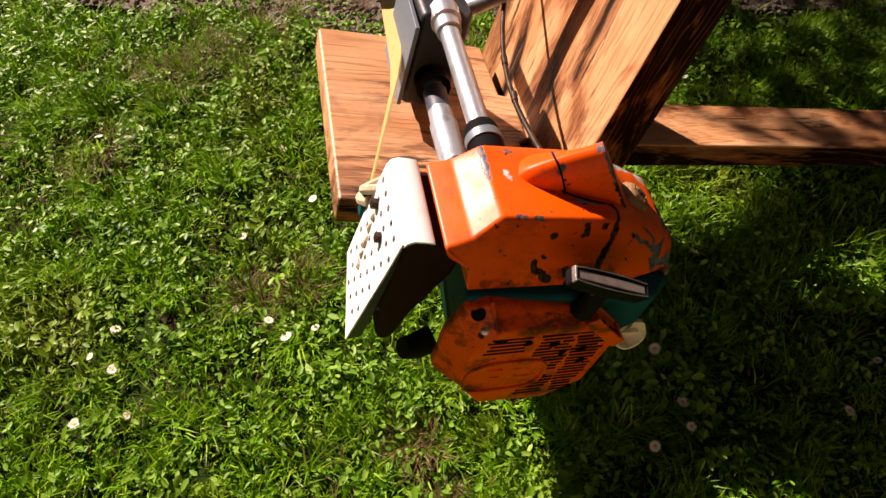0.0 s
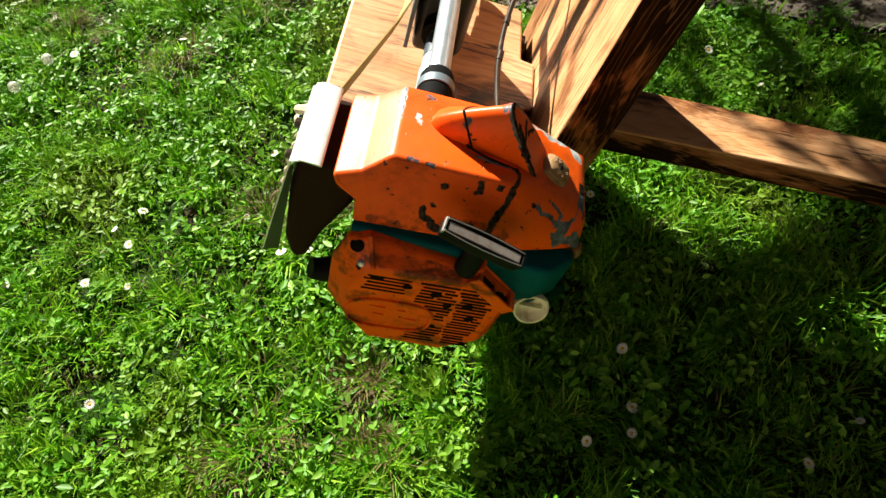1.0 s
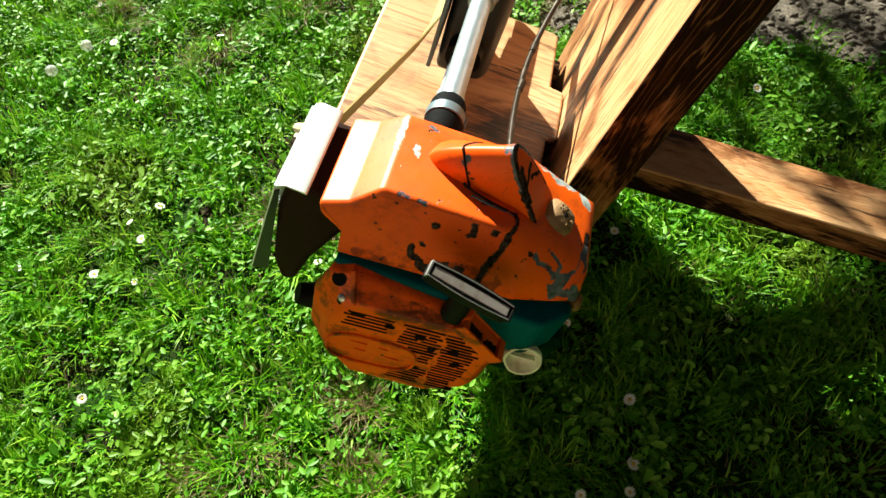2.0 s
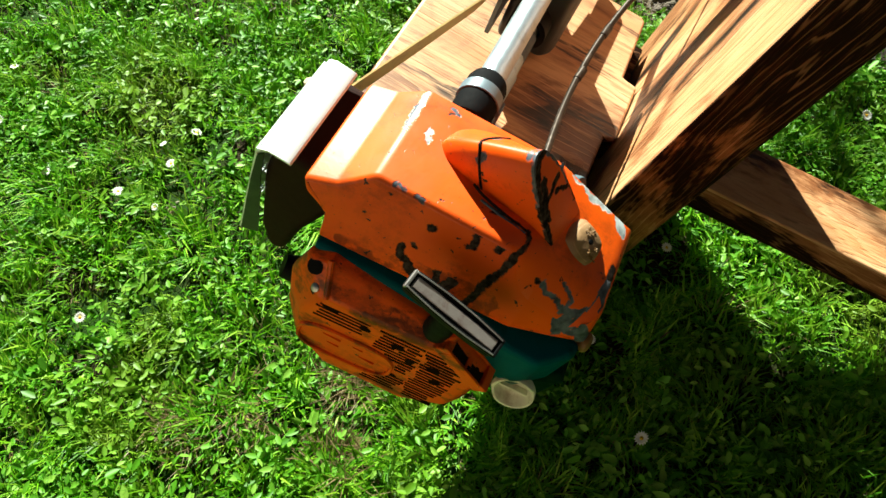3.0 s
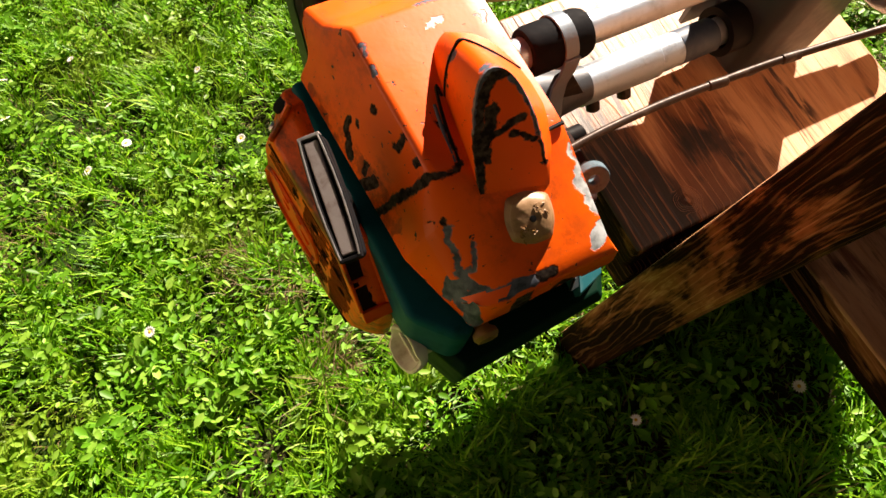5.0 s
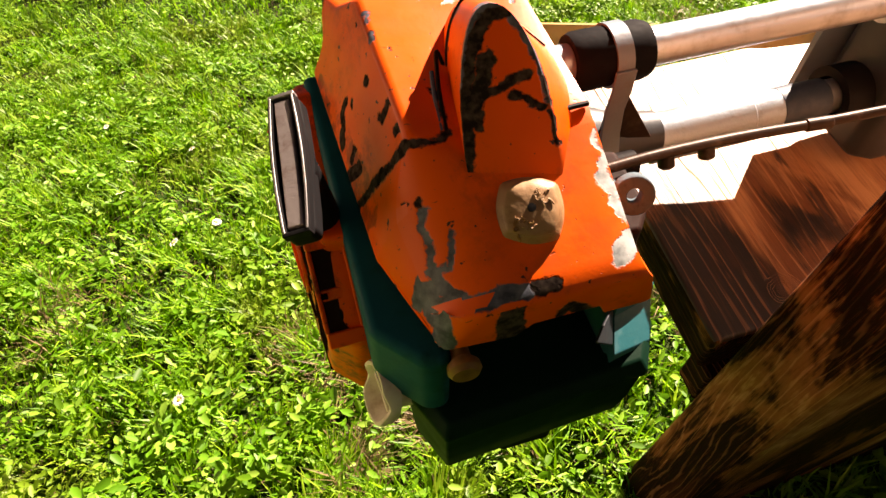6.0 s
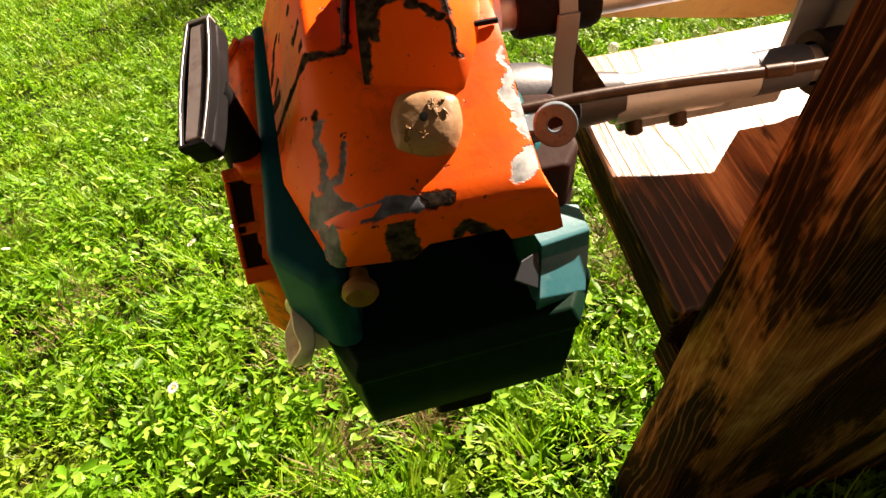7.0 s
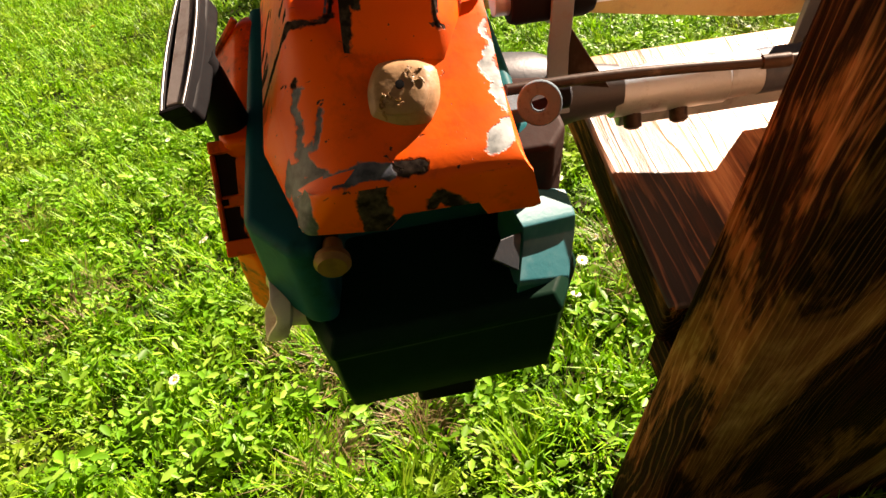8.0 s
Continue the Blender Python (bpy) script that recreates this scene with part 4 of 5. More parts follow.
for i in range(28):
    t = 2 * math.pi * i / 28
    c, s = math.cos(t), math.sin(t)
    l = -0.026 + 0.046 * math.copysign(abs(c) ** 0.6, c)
    u = -0.090 + 0.026 * math.copysign(abs(s) ** 0.7, s)
    ring_pts.append((face_s(l, u) + 0.0008, l, u))
part("badge_ring", tube(ring_pts + ring_pts[:1], 0.002, 6, 1), M_STARTER, starter_ob, "raised oval badge outline")
for l, u, ln in ((-0.050, -0.078, 0.018), (-0.044, -0.092, 0.012), (-0.020, -0.080, 0.010), (-0.012, -0.094, 0.016)):
    part("badge_bar", box((face_s(l + ln, u) - 0.002, l, u - 0.0013), (face_s(l, u) + 0.0007, l + ln, u + 0.0013)), M_STARTER, starter_ob, bevel=0.0005)
def flank(f, s, lift):
    """A place on the cover's slanting right flank: f down it from 0 to 1, at s, raised by lift."""
    return (s, 0.056 + 0.037 * f + 0.66 * lift, -0.006 - 0.032 * f + 0.75 * lift)


def flank_bar(f0, f1, s0, s1, low, high):
    return loft([[flank(f0, s0, h), flank(f0, s1, h), flank(f1, s1, h), flank(f1, s0, h)] for h in (low, high)])


# The dark floor stands in for orange paint lying in shade.
part("recess_floor", flank_bar(-0.1, 1.1, 0.105, 0.1265, -0.012, -0.0022), M_SOOT_SHADE, starter_ob, "recess in the cover, its shade put into the dark floor")
for f0, f1, s0, s1, high in ((-0.22, -0.06, 0.101, 0.1285, 0.0016), (1.0, 1.2, 0.101, 0.1275, 0.0016), (-0.06, 1.0, 0.101, 0.1065, 0.0018), (-0.06, 1.0, 0.1255, 0.1285, 0.0010), (0.45, 0.60, 0.1065, 0.1255, -0.0010)):
    part("recess_rim", flank_bar(f0, f1, s0, s1, -0.014, high), M_STARTER, starter_ob, "orange rim of the recess", bevel=0.0012)
part("cover_screw", lathe(flank(0.80, 0.112, -0.006), (0, 0.66, 0.75), [(0, 0.0055), (0.004, 0.0055), (0.0045, 0.003)], 14), M_BLACK, starter_ob)
part("corner_rib", tube([(0.1125, -0.0665, 0.0105), (0.1235, -0.0615, -0.0015), (0.1345, -0.0568, -0.0125)], 0.0027, 8, 3), M_STARTER, starter_ob, "moulded corner rib")
# A raised black disc gives the corner hole its shade; nothing is cut.
part("hole_shade_disc", lathe((0.1165, -0.0772, -0.0035), (0.55, -0.35, 0.75), [(-0.006, 0.008), (0.0015, 0.0075), (0.0017, 0.006)], 12), M_BLACK, starter_ob, "black disc standing in for the shade in a bolt hole")
part("chin_bolt", lathe((0.128, -0.069, -0.0165), (0.6, -0.4, 0.6), [(-0.004, 0.0042), (0.002, 0.004), (0.003, 0.002)], 12), M_STEEL, starter_ob)

# recoil starter grip
GA, GB = Vector((0.119, -0.004, 0.064)), Vector((0.127, 0.078, 0.047))
g_way = (GB - GA).normalized()
g_top = Vector((0.28, 0.0, 0.96))
g_top = (g_top - g_way * g_top.dot(g_way)).normalized()
g_side = g_way.cross(g_top)


def bar(length, width, height, lift, bulge=0.0):
    """A bar along the grip, a little wider in its middle."""
    o = (GA + GB) / 2 + g_top * lift
    rings = []
    for f in (-0.5, -0.32, 0.0, 0.32, 0.5):
        w = width * (1.0 + bulge * (1.0 - (2 * f) ** 2)) / 2
        rings.append([o + g_way * length * f + g_side * x + g_top * y for x, y in ((-w, -height / 2), (w, -height / 2), (w, height / 2), (-w, height / 2))])
    return loft(rings)


grip = part("starter_grip", bar(0.086, 0.0175, 0.0150, -0.0070, 0.18), M_BLACK, cutter, "black starter grip with a worn steel insert", bevel=0.004, segments=3)
part("grip_insert", bar(0.078, 0.0094, 0.004, 0.0018), M_INSERT, grip, "worn steel strip", bevel=0.0010)


def grip_rail(sgn, wide, low, high, length):
    """One of the two bowed side walls of the grip."""
    o = (GA + GB) / 2
    rings = []
    for f in (-0.5, -0.4, -0.2, 0.0, 0.2, 0.4, 0.5):
        at = sgn * (0.0064 + 0.0022 * (1.0 - (2 * f) ** 2))
        rings.append([o + g_way * length * f + g_side * (at + x) + g_top * y for x, y in ((-wide / 2, low), (wide / 2, low), (wide / 2, high), (-wide / 2, high))])
    return loft(rings)


for sgn in (-1, 1):
    wall = part("grip_wall", grip_rail(sgn, 0.0030, -0.003, 0.0042, 0.084), M_BLACK, grip, bevel=0.0006)
    part("worn_edge", grip_rail(sgn, 0.0012, 0.0038, 0.0047, 0.083), M_STEEL, wall, "worn bright edge", bevel=0.0003)
for f in (-0.5, 0.5):
    o = (GA + GB) / 2 + g_way * 0.0845 * f
    end_rings = [[o + g_side * x + g_way * a + g_top * y for a, y in ((-0.0012, -0.002), (0.0012, -0.002), (0.0012, 0.0044), (-0.0012, 0.0044))] for x in (-0.0078, 0.0078)]
    part("grip_end", loft(end_rings), M_STEEL if f < 0 else M_BLACK, grip, bevel=0.0005)
part("grip_neck", tube([(0.114, 0.035, -0.004), (0.116, 0.036, 0.020), (0.119, 0.036, 0.050)], [0.0125, 0.0115, 0.010], 16, 4), M_BLACK, grip)
part("cover_boss", polygon_slab([(0.101, 0.026), (0.122, 0.030), (0.122, 0.046), (0.117, 0.054), (0.101, 0.057)], 2, -0.030, 0.004), M_STARTER, starter_ob, "hooked boss on the starter cover", bevel=0.004, segments=3)

# white cap beside the starter: a hollow, lobed plastic cup
CAP_AT, CAP_WAY = (0.090, 0.126, -0.069), (0.95, 0.05, 0.30)
cw, ca, cb = axes_for(CAP_WAY)


def lobed_cup():
    """A shallow cup on a short neck, with two dips in its thick rim."""
    bm = lathe(CAP_AT, CAP_WAY, [(-0.006, 0.0115), (0.006, 0.0115), (0.0085, 0.0188), (0.013, 0.0203), (0.0180, 0.0208), (0.0200, 0.0200), (0.0200, 0.0178), (0.0170, 0.0162), (0.0105, 0.0140), (0.0088, 0.0115), (0.0086, 0.002)], 40)
    for v in bm.verts:
        q = v.co - Vector(CAP_AT)
        z = q.dot(cw)
        turn = math.atan2(q.dot(cb), q.dot(ca))
        dip = max(0.0, math.cos(2 * (turn - 0.5))) ** 4
        v.co -= cw * dip * 0.0040 * smooth_step(0.009, 0.018, z)
    return bm


cap_white = part("fuel_cap", lobed_cup(), M_WHITE, cutter, "aged white plastic cap, hollow and lobed")
part("cap_web", loft([[Vector(CAP_AT) + cw * w + ca * a + cb * b for b, w in ((-0.0015, 0.0086), (0.0015, 0.0086), (0.0010, 0.0150), (-0.0010, 0.0150))] for a in (-0.0135, 0.0135)]), M_WHITE, cap_white, bevel=0.0006)

# tan choke knob on the cowl's slope
KNOB_WAY = (0.12, 0.42, 0.90)
kw, ka, kb = axes_for(KNOB_WAY)


def crusty_knob():
    """A rounded-square knob whose domed top is rough with raised, worn relief."""
    sides = [(0, 0.0166), (0.003, 0.0180), (0.007, 0.0187), (0.010, 0.0186), (0.0125, 0.0179), (0.0145, 0.0165), (0.0160, 0.0146)]
    dome = [(0.0160 + 0.0040 * math.sin(f * math.pi / 2), 0.0146 * math.cos(f * math.pi / 2) + 0.0003) for f in (0.12, 0.22, 0.32, 0.42, 0.52, 0.62, 0.72, 0.82, 0.92, 1.0)]
    bm = lathe((0.011, 0.101, 0.0495), KNOB_WAY, sides + dome, 56, 0.5, 0.42)
    for v in bm.verts:
        v.co += kw * 0.0004 * noise.noise(v.co * 140.0)
    return bm


def worn_relief(where, turn, seed):
    """A crinkled raised thread, one of those that cross the knob's dome."""
    rng = random.Random(seed)
    pts, x, y, way = [], where[0], where[1], turn
    for _ in range(6):
        r = math.hypot(x, y)
        pts.append(Vector((0.011, 0.101, 0.0495)) + ka * x + kb * y + kw * (0.0161 + 0.0040 * math.sqrt(max(0.0, 1.0 - (r / 0.0175) ** 2))))
        x, y, way = x + 0.0009 * math.cos(way), y + 0.0009 * math.sin(way), way + rng.uniform(-1.4, 1.4)
    return tube(pts, [0.0003, 0.00055, 0.0006, 0.0006, 0.00055, 0.0003], 5, 2)


knob = part("choke_knob", crusty_knob(), M_TAN, cutter, "yellowed plastic knob with worn raised relief")
kr = random.Random(8)
for i in range(26):
    a, d = ((3.9, 0.0075) if i % 2 else (0.9, 0.0085))
    where = (d * math.cos(a) + kr.gauss(0, 0.0025), d * math.sin(a) + kr.gauss(0, 0.0025))
    part("raised_thread", worn_relief(where, kr.uniform(0, 6.28), i), (M_TAN, M_BRASS)[i % 4 == 0], knob)
part("knob_pin", lathe(Vector((0.011, 0.101, 0.0495)) + kw * 0.0186, KNOB_WAY, [(0, 0.0022), (0.0025, 0.0022), (0.0026, 0.0005)], 10), M_BLACK, knob)

# thumb screw, lug
screw = part("thumb_screw", lathe((0.0595, 0.140, 0.000), (0.05, 1, 0.03), [(0, 0.003), (0.001, 0.0050), (0.008, 0.0056), (0.011, 0.0090), (0.015, 0.0096), (0.018, 0.0075), (0.0185, 0.002)], 18), M_BRASS, cutter, "dull brass thumb screw")
part("screw_stem", lathe((0.057, 0.080, -0.002), (0.05, 1, 0.03), [(0, 0.0035), (0.062, 0.0035)], 10), M_BLACK, screw)


def ring_plate(origin, way, r0, r1, thick, n=24):
    way, a, b = axes_for(way)
    o = Vector(origin)
    rings = []
    for d, r in ((0, r0), (thick, r0), (thick, r1), (0, r1), (0, r0)):
        rings.append([o + way * d + (a * math.cos(2 * math.pi * i / n) + b * math.sin(2 * math.pi * i / n)) * r for i in range(n)])
    return loft(rings, caps=False)


part("lifting_lug", merged(ring_plate((-0.0628, 0.0848, 0.0239), (0.25, 0.8, 0.55), 0.0044, 0.0122, 0.009), box((-0.060, 0.070, 0.010), (-0.036, 0.084, 0.020))), M_LUG, cutter, "rough grey cast lug with a hole", bevel=0.0012)

# muffler and its perforated shield
muffler_outline = [(-0.086, 0.043), (-0.150, 0.046), (-0.158, 0.0), (-0.158, -0.095), (-0.148, -0.132), (-0.132, -0.130), (-0.118, -0.075), (-0.092, -0.01)]
part("muffler", polygon_slab(muffler_outline, 0, -0.030, 0.066), M_SOOT_SHADE, cutter, "sooty brown-black muffler", bevel=0.012, segments=4)
part("mount_foot", tube([(0.07, -0.085, -0.12), (0.075, -0.105, -0.128), (0.08, -0.122, -0.125)], [0.016, 0.015, 0.012], 14, 4), M_BLACK, cutter)


def shield_side():
    """Perforated side plate in a plane of its own: x along the shaft, y downwards."""
    bm = bmesh.new()
    outline = [(-0.030, 0.0), (0.077, 0.0), (0.074, 0.05), (0.062, 0.185), (-0.030, 0.145), (-0.032, 0.07)]
    edges = []

    def loop(pts):
        vs = [bm.verts.new((x, y, 0)) for x, y in pts]
        for i in range(len(vs)):
            edges.append(bm.edges.new((vs[i], vs[(i + 1) % len(vs)])))

    loop(outline)
    for r in range(9):
        for c in range(8):
            x, y = -0.060 + 0.0195 * c + (0.0098 if r % 2 else 0), 0.016 + 0.0195 * r
            slack = 0.0075
            ok = True
            for i in range(len(outline)):
                (x0, y0), (x1, y1) = outline[i], outline[(i + 1) % len(outline)]
                d = ((x1 - x0) * (y - y0) - (y1 - y0) * (x - x0)) / math.hypot(x1 - x0, y1 - y0)
                ok &= d > slack
            if ok:
                loop([(x + 0.0040 * math.cos(k * math.pi / 4), y + 0.0040 * math.sin(k * math.pi / 4)) for k in range(8)])
    bmesh.ops.triangle_fill(bm, use_beauty=True, use_dissolve=False, edges=edges)
    return bm


bm = shield_side()
for v in bm.verts:
    x, y = v.co.x, v.co.y
    v.co = Vector((x, -0.157 - 0.13 * y, 0.050 - 0.99 * y))
shield = part("muffler_shield", bm, M_SHIELD, cutter, "perforated galvanised heat shield", smooth=False)
mod = shield.modifiers.new("sheet", "SOLIDIFY")
mod.thickness = 0.0016
fold = []
for s in (-0.032, 0.078):
    fold.append([(s, l, u) for l, u in ((-0.1275, 0.0530), (-0.1290, 0.0546), (-0.136, 0.0556), (-0.148, 0.0565), (-0.155, 0.053), (-0.1575, 0.047), (-0.1555, 0.047), (-0.1535, 0.051), (-0.147, 0.0543), (-0.136, 0.0536), (-0.1290, 0.0526))])
part("shield_fold", loft(fold), M_SHIELD, shield, "folded bright upper edge")
lip = []
for y in (0.012, 0.05, 0.10, 0.15, 0.185):
    s = 0.0755 - 0.0135 * max(0.0, y - 0.05) / 0.135
    l, u, wide = -0.157 - 0.13 * y, 0.050 - 0.99 * y, 0.003 + 0.075 * y
    lip.append([(s, l, u), (s - 0.004, l + wide, u), (s - 0.0056, l + wide, u), (s - 0.0016, l, u)])
part("shield_lip", loft(lip), M_CLAMP, shield, "folded front lip")
for s, u in ((-0.010, 0.010), (0.030, 0.004)):
    part("shield_bolt", lathe((s, -0.160, u), (0, -1, 0.1), [(0, 0.006), (0.010, 0.006), (0.011, 0.003)], 6), M_RUST, shield)
for i, (x, y, ln) in enumerate(((-0.006, 0.055, 0.010), (-0.001, 0.068, 0.014), (0.004, 0.084, 0.016), (0.009, 0.100, 0.012), (0.012, 0.114, 0.010), (0.002, 0.092, 0.008))):
    o = Vector((x, -0.1585 - 0.13 * y, 0.050 - 0.99 * y))
    down = Vector((0.25, -0.13, -0.96))
    part("rope_fibre", tube([o - down * ln * 0.5, o + Vector((0.0012 * (-1) ** i, -0.0012, 0)), o + down * ln * 0.5], [0.0012, 0.0026, 0.0010], 6, 3), M_ROPE, shield, "frayed pale rope fibre")
part("rope_knot", merged(tube([(-0.055, -0.150, 0.000), (-0.048, -0.168, -0.006), (-0.036, -0.172, 0.004), (-0.030, -0.158, 0.012)], 0.0055, 8, 5), tube([(-0.060, -0.160, -0.016), (-0.046, -0.172, -0.02), (-0.034, -0.166, -0.012)], 0.006, 8, 5)), M_ROPE, shield, "pale rope knot")
part("buckle", box((-0.052, -0.172, -0.042), (-0.036, -0.158, -0.008)), M_GREEN, shield, bevel=0.003)

# tubes
part("upper_tube", tube([(-0.060, -0.029, 0.023), (-0.30, -0.029, 0.023), (-0.62, -0.029, 0.023)], 0.0135, 20, 2), M_ALU, cutter, "bare aluminium handle tube")
part("rubber_sleeve", lathe((-0.070, -0.029, 0.023), (-1, 0, 0), [(0, 0.019), (0.004, 0.0205), (0.05, 0.0205), (0.056, 0.0185), (0.0575, 0.014)], 24), M_RUBBER, cutter, "black rubber sleeve")
band = part("pipe_clamp", ring_plate((-0.096, -0.029, 0.023), (-1, 0, 0), 0.0195, 0.0222, 0.012), M_BAND, cutter, "bent zinc pipe clamp")
tail = []
for u, l in ((0.028, -0.0075), (0.010, -0.0070), (-0.010, -0.0090), (-0.030, -0.0060), (-0.048, 0.0010), (-0.054, 0.0060)):
    tail.append([(-0.109, l, u), (-0.094, l, u), (-0.094, l + 0.0026, u), (-0.109, l + 0.0026, u)])
part("clamp_tail", loft(tail), M_BAND, band, "bent steel strap end", bevel=0.0008)
part("clamp_gusset", polygon_slab([(-0.100, -0.006), (-0.112, 0.000), (-0.150, -0.062), (-0.098, -0.062)], 1, -0.016, -0.0125), M_RUST, band, "rusty triangular gusset", bevel=0.0008)
part("drive_tube", tube([(-0.080, -0.027, -0.072), (-0.30, -0.027, -0.072), (-0.62, -0.027, -0.072)], 0.0145, 20, 2), M_ALU, cutter, "bare aluminium drive tube")
part("tube_sleeve", lathe((-0.150, -0.027, -0.072), (-1, 0, 0), [(0, 0.014), (0.001, 0.0185), (0.09, 0.0195), (0.092, 0.0175), (0.125, 0.0170), (0.1255, 0.0145)], 24), M_SLEEVE, cutter, "slit aluminium sleeve")
part("tape_band", lathe((-0.268, -0.027, -0.072), (-1, 0, 0), [(0, 0.0146), (0.0005, 0.0175), (0.044, 0.0172), (0.0445, 0.0146)], 24), M_BLUE, cutter, "blue-grey tape")
part("shaft_housing", lathe((-0.062, -0.027, -0.06), (-1, 0, -0.08), [(0, 0.034), (0.03, 0.032), (0.06, 0.022), (0.095, 0.018)], 22), M_CLAMP, cutter, "dark cast clutch housing")
part("sleeve_flange", box((-0.300, -0.031, -0.103), (-0.160, -0.021, -0.084)), M_SLEEVE, cutter, bevel=0.003)
for s in (-0.168, -0.205):
    part("sleeve_bolt", lathe((s, -0.018, -0.082), (0, 0.6, -0.8), [(0, 0.007), (0.014, 0.007), (0.016, 0.004)], 12), M_RUST, cutter)
part("clutch_bracket", polygon_slab([(-0.046, 0.030), (-0.080, 0.036), (-0.080, 0.084), (-0.068, 0.100), (-0.046, 0.100)], 2, -0.075, 0.004), M_SOOT_SHADE, cutter, "oily dark cast bracket behind the engine", bevel=0.004)
part("plug", lathe((-0.064, 0.040, -0.01), (-1, 0, 0), [(0, 0.009), (0.03, 0.009), (0.032, 0.006)], 16), M_BLACK, cutter)
part("throttle_rod", tube([(-0.050, 0.058, 0.014), (-0.10, 0.052, 0.009), (-0.16, 0.0485, 0.003), (-0.22, 0.0485, -0.002), (-0.28, 0.052, -0.001), (-0.34, 0.060, 0.005), (-0.40, 0.072, 0.017), (-0.46, 0.086, 0.037), (-0.53, 0.102, 0.062), (-0.60, 0.116, 0.092)], 0.0036, 10, 6), M_RUST, cutter, "thin rusty throttle rod")
for s, l, u in ((-0.215, 0.0485, -0.0018), (-0.292, 0.0535, 0.0000)):
    part("rod_sleeve", lathe((s, l, u), (-1, 0.12, 0.04), [(0, 0.0036), (0.001, 0.0046), (0.018, 0.0046), (0.019, 0.0036)], 10), M_RUST, cutter)

# handle clamp and bars
clamp_plan = [(-0.345, -0.062), (-0.345, 0.004), (-0.365, 0.016), (-0.46, 0.010), (-0.47, -0.02), (-0.455, -0.068)]
clamp = part("handle_clamp", polygon_slab(clamp_plan, 2, -0.126, 0.030), M_CLAMP, cutter, "dark grey two-piece handle clamp", bevel=0.01, segments=3)
part("clamp_mouth", ring_plate((-0.320, -0.027, -0.072), (-1, 0, 0), 0.0175, 0.0255, 0.036), M_BLACK, clamp)
part("clamp_edge", box((-0.46, -0.074, -0.11), (-0.325, -0.068, 0.02)), M_BAND, clamp, "zinc clamp plate", bevel=0.001)
part("tube_collar", lathe((-0.318, -0.029, 0.023), (-1, 0, 0), [(0, 0.0137), (0.001, 0.0175), (0.022, 0.0175), (0.024, 0.0215), (0.05, 0.022), (0.052, 0.014)], 22), M_ALU, cutter, "aluminium tube collar")
part("handlebar", tube([(-0.66, -0.20, 0.02), (-0.58, -0.15, 0.00), (-0.51, -0.09, -0.015), (-0.465, -0.03, -0.02), (-0.452, 0.03, -0.015), (-0.418, 0.07, 0.035), (-0.39, 0.10, 0.075), (-0.36, 0.125, 0.14)], 0.0135, 16, 5), M_ALU, cutter, "bare aluminium handlebar")

# webbing strap
strap_mid = [((-0.040, -0.1655, -0.050), (0, 0, 1), 0.010), ((-0.10, -0.1490, -0.052), (0, 0.05, 1), 0.0125), ((-0.20, -0.1200, -0.054), (0, 0.1, 1), 0.013), ((-0.30, -0.0915, -0.056), (0, 0.2, 1), 0.013), ((-0.36, -0.0800, -0.056), (0, 0.45, 0.9), 0.013), ((-0.46, -0.0760, -0.050), (0, 0.6, 0.8), 0.014), ((-0.62, -0.0740, -0.040), (0, 0.6, 0.8), 0.014)]


def ribbon():
    rings = []
    for p, up, w in strap_mid:
        p, up = Vector(p), Vector(up).normalized()
        flat = Vector((1, 0, 0)).cross(up).normalized() * 0.0011
        rings.append([p - up * w - flat, p + up * w - flat, p + up * w + flat, p - up * w + flat])
    return loft(rings)


part("webbing_strap", ribbon(), M_STRAP, cutter, "beige webbing strap pulled taut")

# ---- daisies
DAISIES = [(-0.44, 0.78), (-0.41, 0.62), (-0.3, 0.57), (-0.64, 0.5), (-0.62, 0.38), (-0.53, 0.4), (-0.32, 0.88), (0.34, 0.6), (0.38, 0.51), (0.39, 0.47), (0.33, 0.43), (0.7, 0.61), (0.64, 0.52), (0.45, 1.29), (-0.42, 1.02), (-0.87, 0.76), (-0.84, 1.02), (-1.22, 0.99), (-1.09, 1.01), (-1.07, 0.89), (-0.59, 0.48), (-0.45, 0.19), (0.33, 1.37), (0.2, 0.9), (-1.06, 0.43), (-0.62, 0.56), (-0.76, 0.32), (-0.95, 0.24), (-0.97, 0.1), (-0.66, 0.11), (-0.5, -0.02), (-0.08, 0.05), (-0.95, 0.33), (0.2, 0.68), (-0.44, -0.08), (-0.77, -0.15), (-0.61, -0.06), (-1.2, -0.18), (-0.63, -0.26), (-1.68, -0.89), (-1.51, -0.8), (-0.74, -0.28), (-0.92, -0.41), (-0.34, 0.6), (-0.25, 0.59), (-0.47, -0.49)]


def daisy_petals():
    bm = bmesh.new()
    for i in range(15):
        a = 2 * math.pi * i / 15
        c, s = math.cos(a), math.sin(a)
        pts = [(0.0025, -0.0008, 0.0), (0.007, -0.0017, 0.0012), (0.0105, 0.0, 0.0008), (0.007, 0.0017, 0.0012), (0.0025, 0.0008, 0.0)]
        vs = [bm.verts.new((x * c - y * s, x * s + y * c, z + 0.0004 * (i % 2))) for x, y, z in pts]
        bm.faces.new(vs)
    return bm


first = None
rr = random.Random(3)
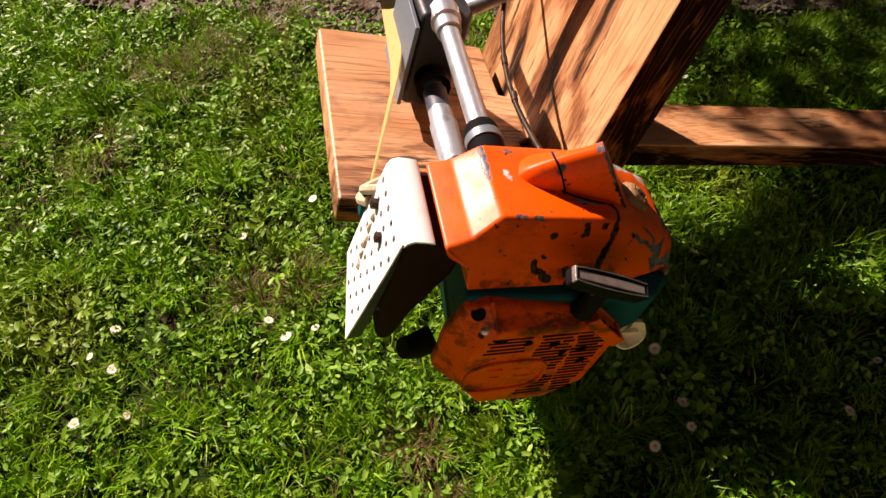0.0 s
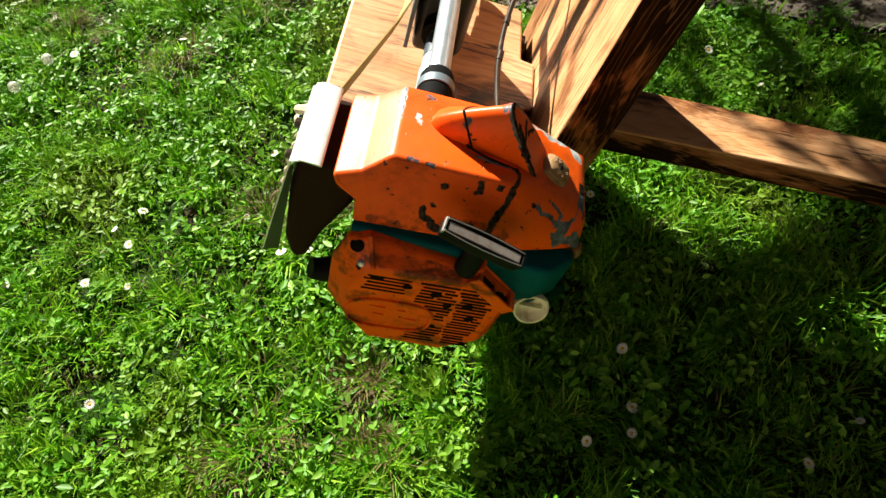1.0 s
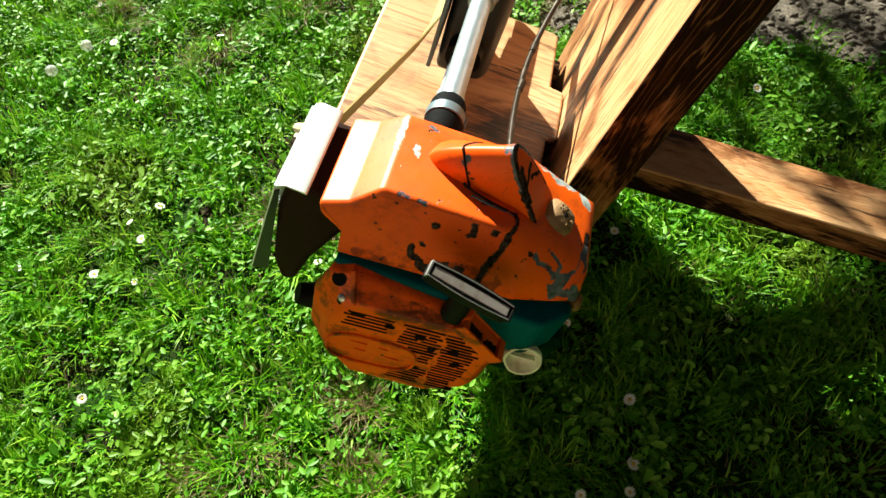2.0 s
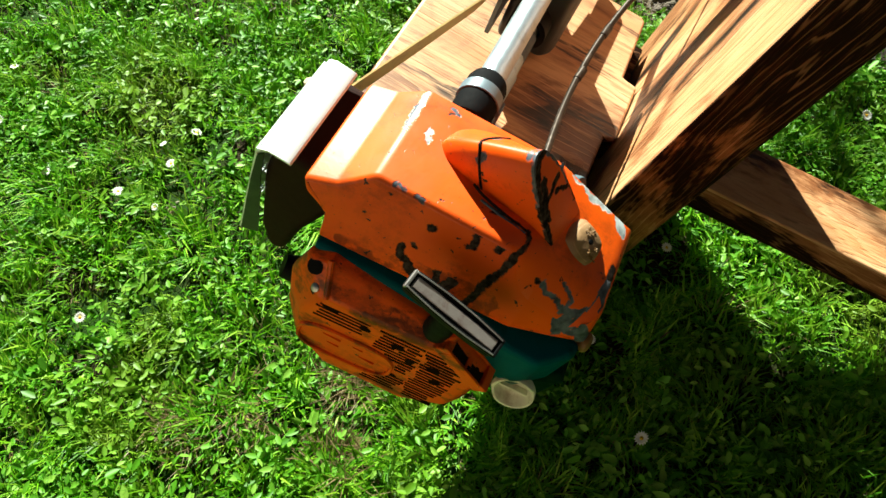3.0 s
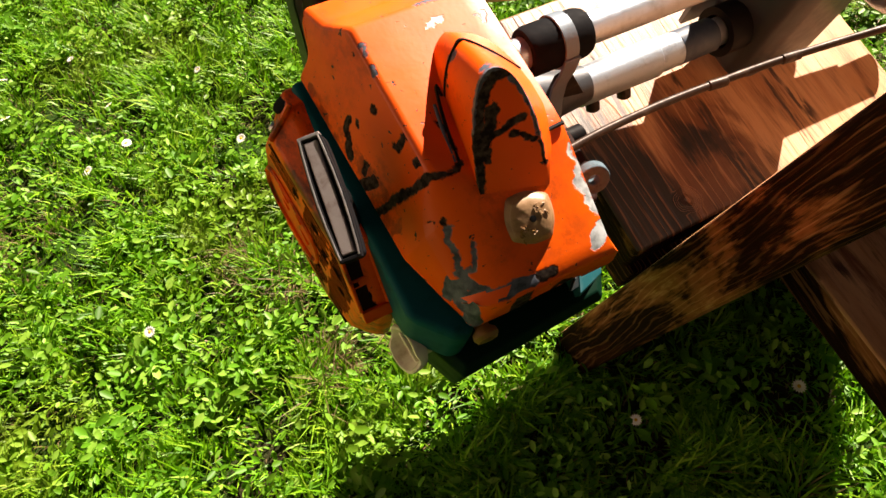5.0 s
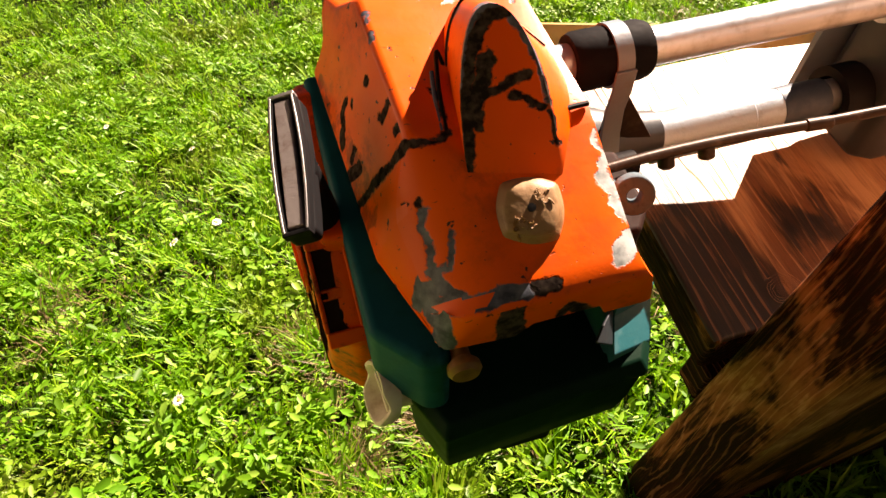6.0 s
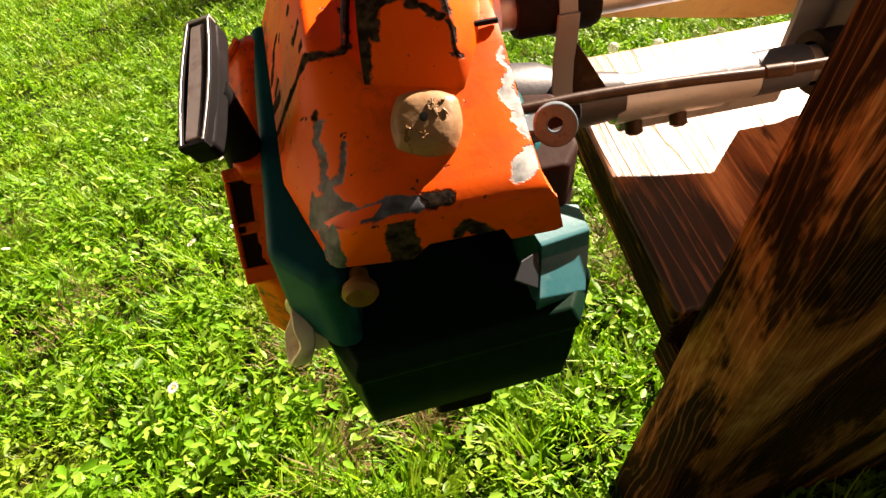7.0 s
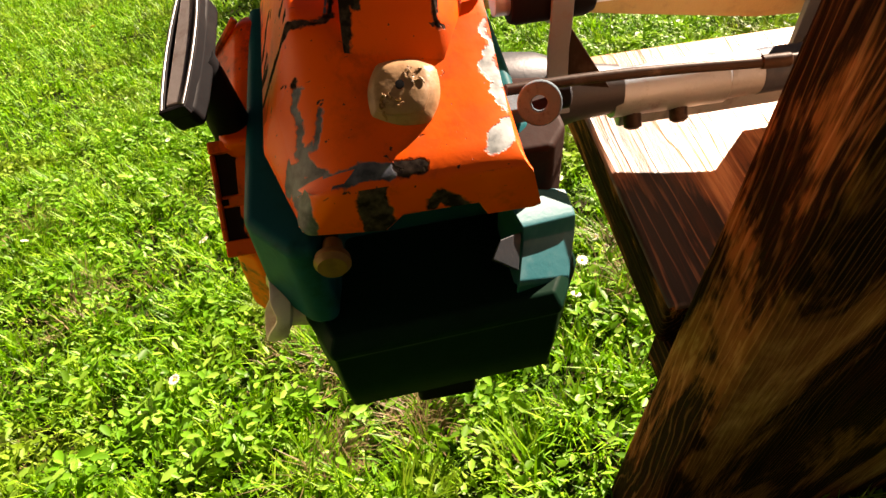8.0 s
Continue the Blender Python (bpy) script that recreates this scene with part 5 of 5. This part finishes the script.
for x, y in DAISIES:
    size = rr.uniform(0.70, 1.10)
    m = pose(x, y, rr.uniform(0.028, 0.04), rr.uniform(-28, 28), rr.uniform(-28, 28), rr.uniform(0, 360)) @ Matrix.Scale(size, 4)
    if first is None:
        first = thing("daisy", m, "small white daisy in the lawn", "flower", "daisies in the lawn")
        part("petals", daisy_petals(), M_PETAL, first, smooth=False)
        part("flower_disc", lathe((0, 0, -0.0004), (0, 0, 1), [(0, 0.0028), (0.0012, 0.0026), (0.0020, 0.0012)], 10), M_DISC, first, "yellow disc")
        part("stem", tube([(0, 0, 0), (0.001, 0.001, -0.02), (0, 0.002, -0.045)], 0.0006, 5, 2), M_GRASS, first)
    else:
        c = copy_thing(first, m)
        c.matrix_world = m

first = None
for x, y in ((-2.21, -1.46), (-2.84, -1.68)):
    m = pose(x, y, 0.05, rr.uniform(-20, 20), rr.uniform(-20, 20), rr.uniform(0, 360)) @ Matrix.Scale(1.7, 4)
    if first is None:
        first = thing("dandelion", m, "yellow dandelion flower in the lawn", "flower", "dandelions in the lawn")
        part("petals", daisy_petals(), M_DISC, first, smooth=False)
        part("flower_disc", lathe((0, 0, -0.0004), (0, 0, 1), [(0, 0.0060), (0.0014, 0.0055), (0.0034, 0.0025)], 12), M_DISC, first)
        part("stem", tube([(0, 0, 0), (0.001, 0.001, -0.015), (0, 0.002, -0.035)], 0.0009, 5, 2), M_GRASS, first)
    else:
        c = copy_thing(first, m)
        c.matrix_world = m



def seed_ball():
    """The round white head of a dandelion gone to seed: many fine spokes with tufted ends."""
    bm = bmesh.new()
    r = random.Random(4)
    for i in range(150):
        z = 1 - 2 * (i + 0.5) / 150
        a = i * 2.39996
        way = Vector((math.sqrt(1 - z * z) * math.cos(a), math.sqrt(1 - z * z) * math.sin(a), z))
        _, u, v = axes_for(way)
        tip = way * 0.017 * r.uniform(0.92, 1.05)
        for turn in (0.0, 1.05, 2.1):
            e = (u * math.cos(turn) + v * math.sin(turn)) * 0.0034
            f = way.cross(e).normalized() * 0.00035
            bm.faces.new([bm.verts.new(q) for q in (tip - e - f, tip - e + f, tip + e + f, tip + e - f)])
        bm.faces.new([bm.verts.new(q) for q in (u * 0.0002, tip, -u * 0.0002)])
    return bm


first = None
for x, y in ((-1.09, 0.73), (-1.08, 0.83)):
    m = pose(x, y, 0.070, rr.uniform(-8, 8), rr.uniform(-8, 8), rr.uniform(0, 360)) @ Matrix.Scale(0.75, 4)
    if first is None:
        first = thing("dandelion_clock", m, "white dandelion seed head in the lawn", "flower", "dandelion seed heads in the lawn")
        part("seeds", seed_ball(), M_PETAL, first, smooth=False)
        part("flower_head", lathe((0, 0, -0.003), (0, 0, 1), [(0, 0.001), (0.002, 0.003), (0.004, 0.003), (0.006, 0.001)], 8), M_THATCH, first)
        part("stem", tube([(0, 0, -0.002), (0.002, 0.001, -0.04), (0, 0.003, -0.085)], 0.0014, 6, 3), M_GRASS, first)
    else:
        c = copy_thing(first, m)
        c.matrix_world = m

# ---- trees up-sun, which shade the lawn beyond the rail


def tree(name, base, height, radius, lift, count, leaf, label, seed, trunk=0.06):
    r = np.random.RandomState(seed)
    t = thing(name, Matrix.Translation(base), label, "tree")
    part("trunk", tube([(0, 0, -0.05), (0.02, 0.03, height * 0.4), (-0.03, 0.02, height * 0.75), (0, 0, height)], [trunk, trunk * 0.8, trunk * 0.6, trunk * 0.3], 12, 5), M_BARK, t)
    for i in range(9):
        a, b = r.uniform(0, 2 * math.pi), r.uniform(0.45, 0.95)
        start = Vector((0, 0, height * b * 0.9))
        end = Vector((math.cos(a), math.sin(a), 0)) * radius * r.uniform(0.6, 0.95) + Vector((0, 0, lift + r.uniform(-0.4, 0.5) * radius))
        part("limb", tube([start, (start + end) / 2 + Vector((0, 0, 0.12)), end], [trunk * 0.35, trunk * 0.22, 0.006], 7, 4), M_BARK, t)
    centres = r.normal(0, 1, (26, 3))
    centres = centres / np.linalg.norm(centres, axis=1, keepdims=True) * r.uniform(0.25, 1.0, (26, 1)) * radius * np.array([1, 1, 0.75])
    pick = r.randint(0, 26, count)
    p = centres[pick] + r.normal(0, radius * 0.17, (count, 3)) + np.array([0, 0, lift])
    n = r.normal(0, 1, (count, 3))
    n /= np.linalg.norm(n, axis=1, keepdims=True)
    a = np.cross(n, r.normal(0, 1, (count, 3)))
    a /= np.linalg.norm(a, axis=1, keepdims=True)
    b = np.cross(n, a)
    s = r.uniform(0.6, 1.2, (count, 1)) * leaf
    v = np.stack([p, p + a * s * 0.4 + b * s * 0.28, p + a * s, p + a * s * 0.4 - b * s * 0.28], 1)
    crown = stuff_mesh("crown", v, [(0, 1, 2, 3)], M_TREE_LEAF, "")
    del crown["kind"], crown["category"]
    crown.parent = t
    return t


tree("tree", (-1.55, 3.95, 0.0), 2.6, 0.95, 2.65, 5200, 0.07, "leafy young garden tree beside the path", 11)
tree("sapling", (-4.8, 1.25, 0.0), 2.5, 0.5, 2.4, 900, 0.06, "slender young tree with few leaves on the lawn", 12, 0.05)
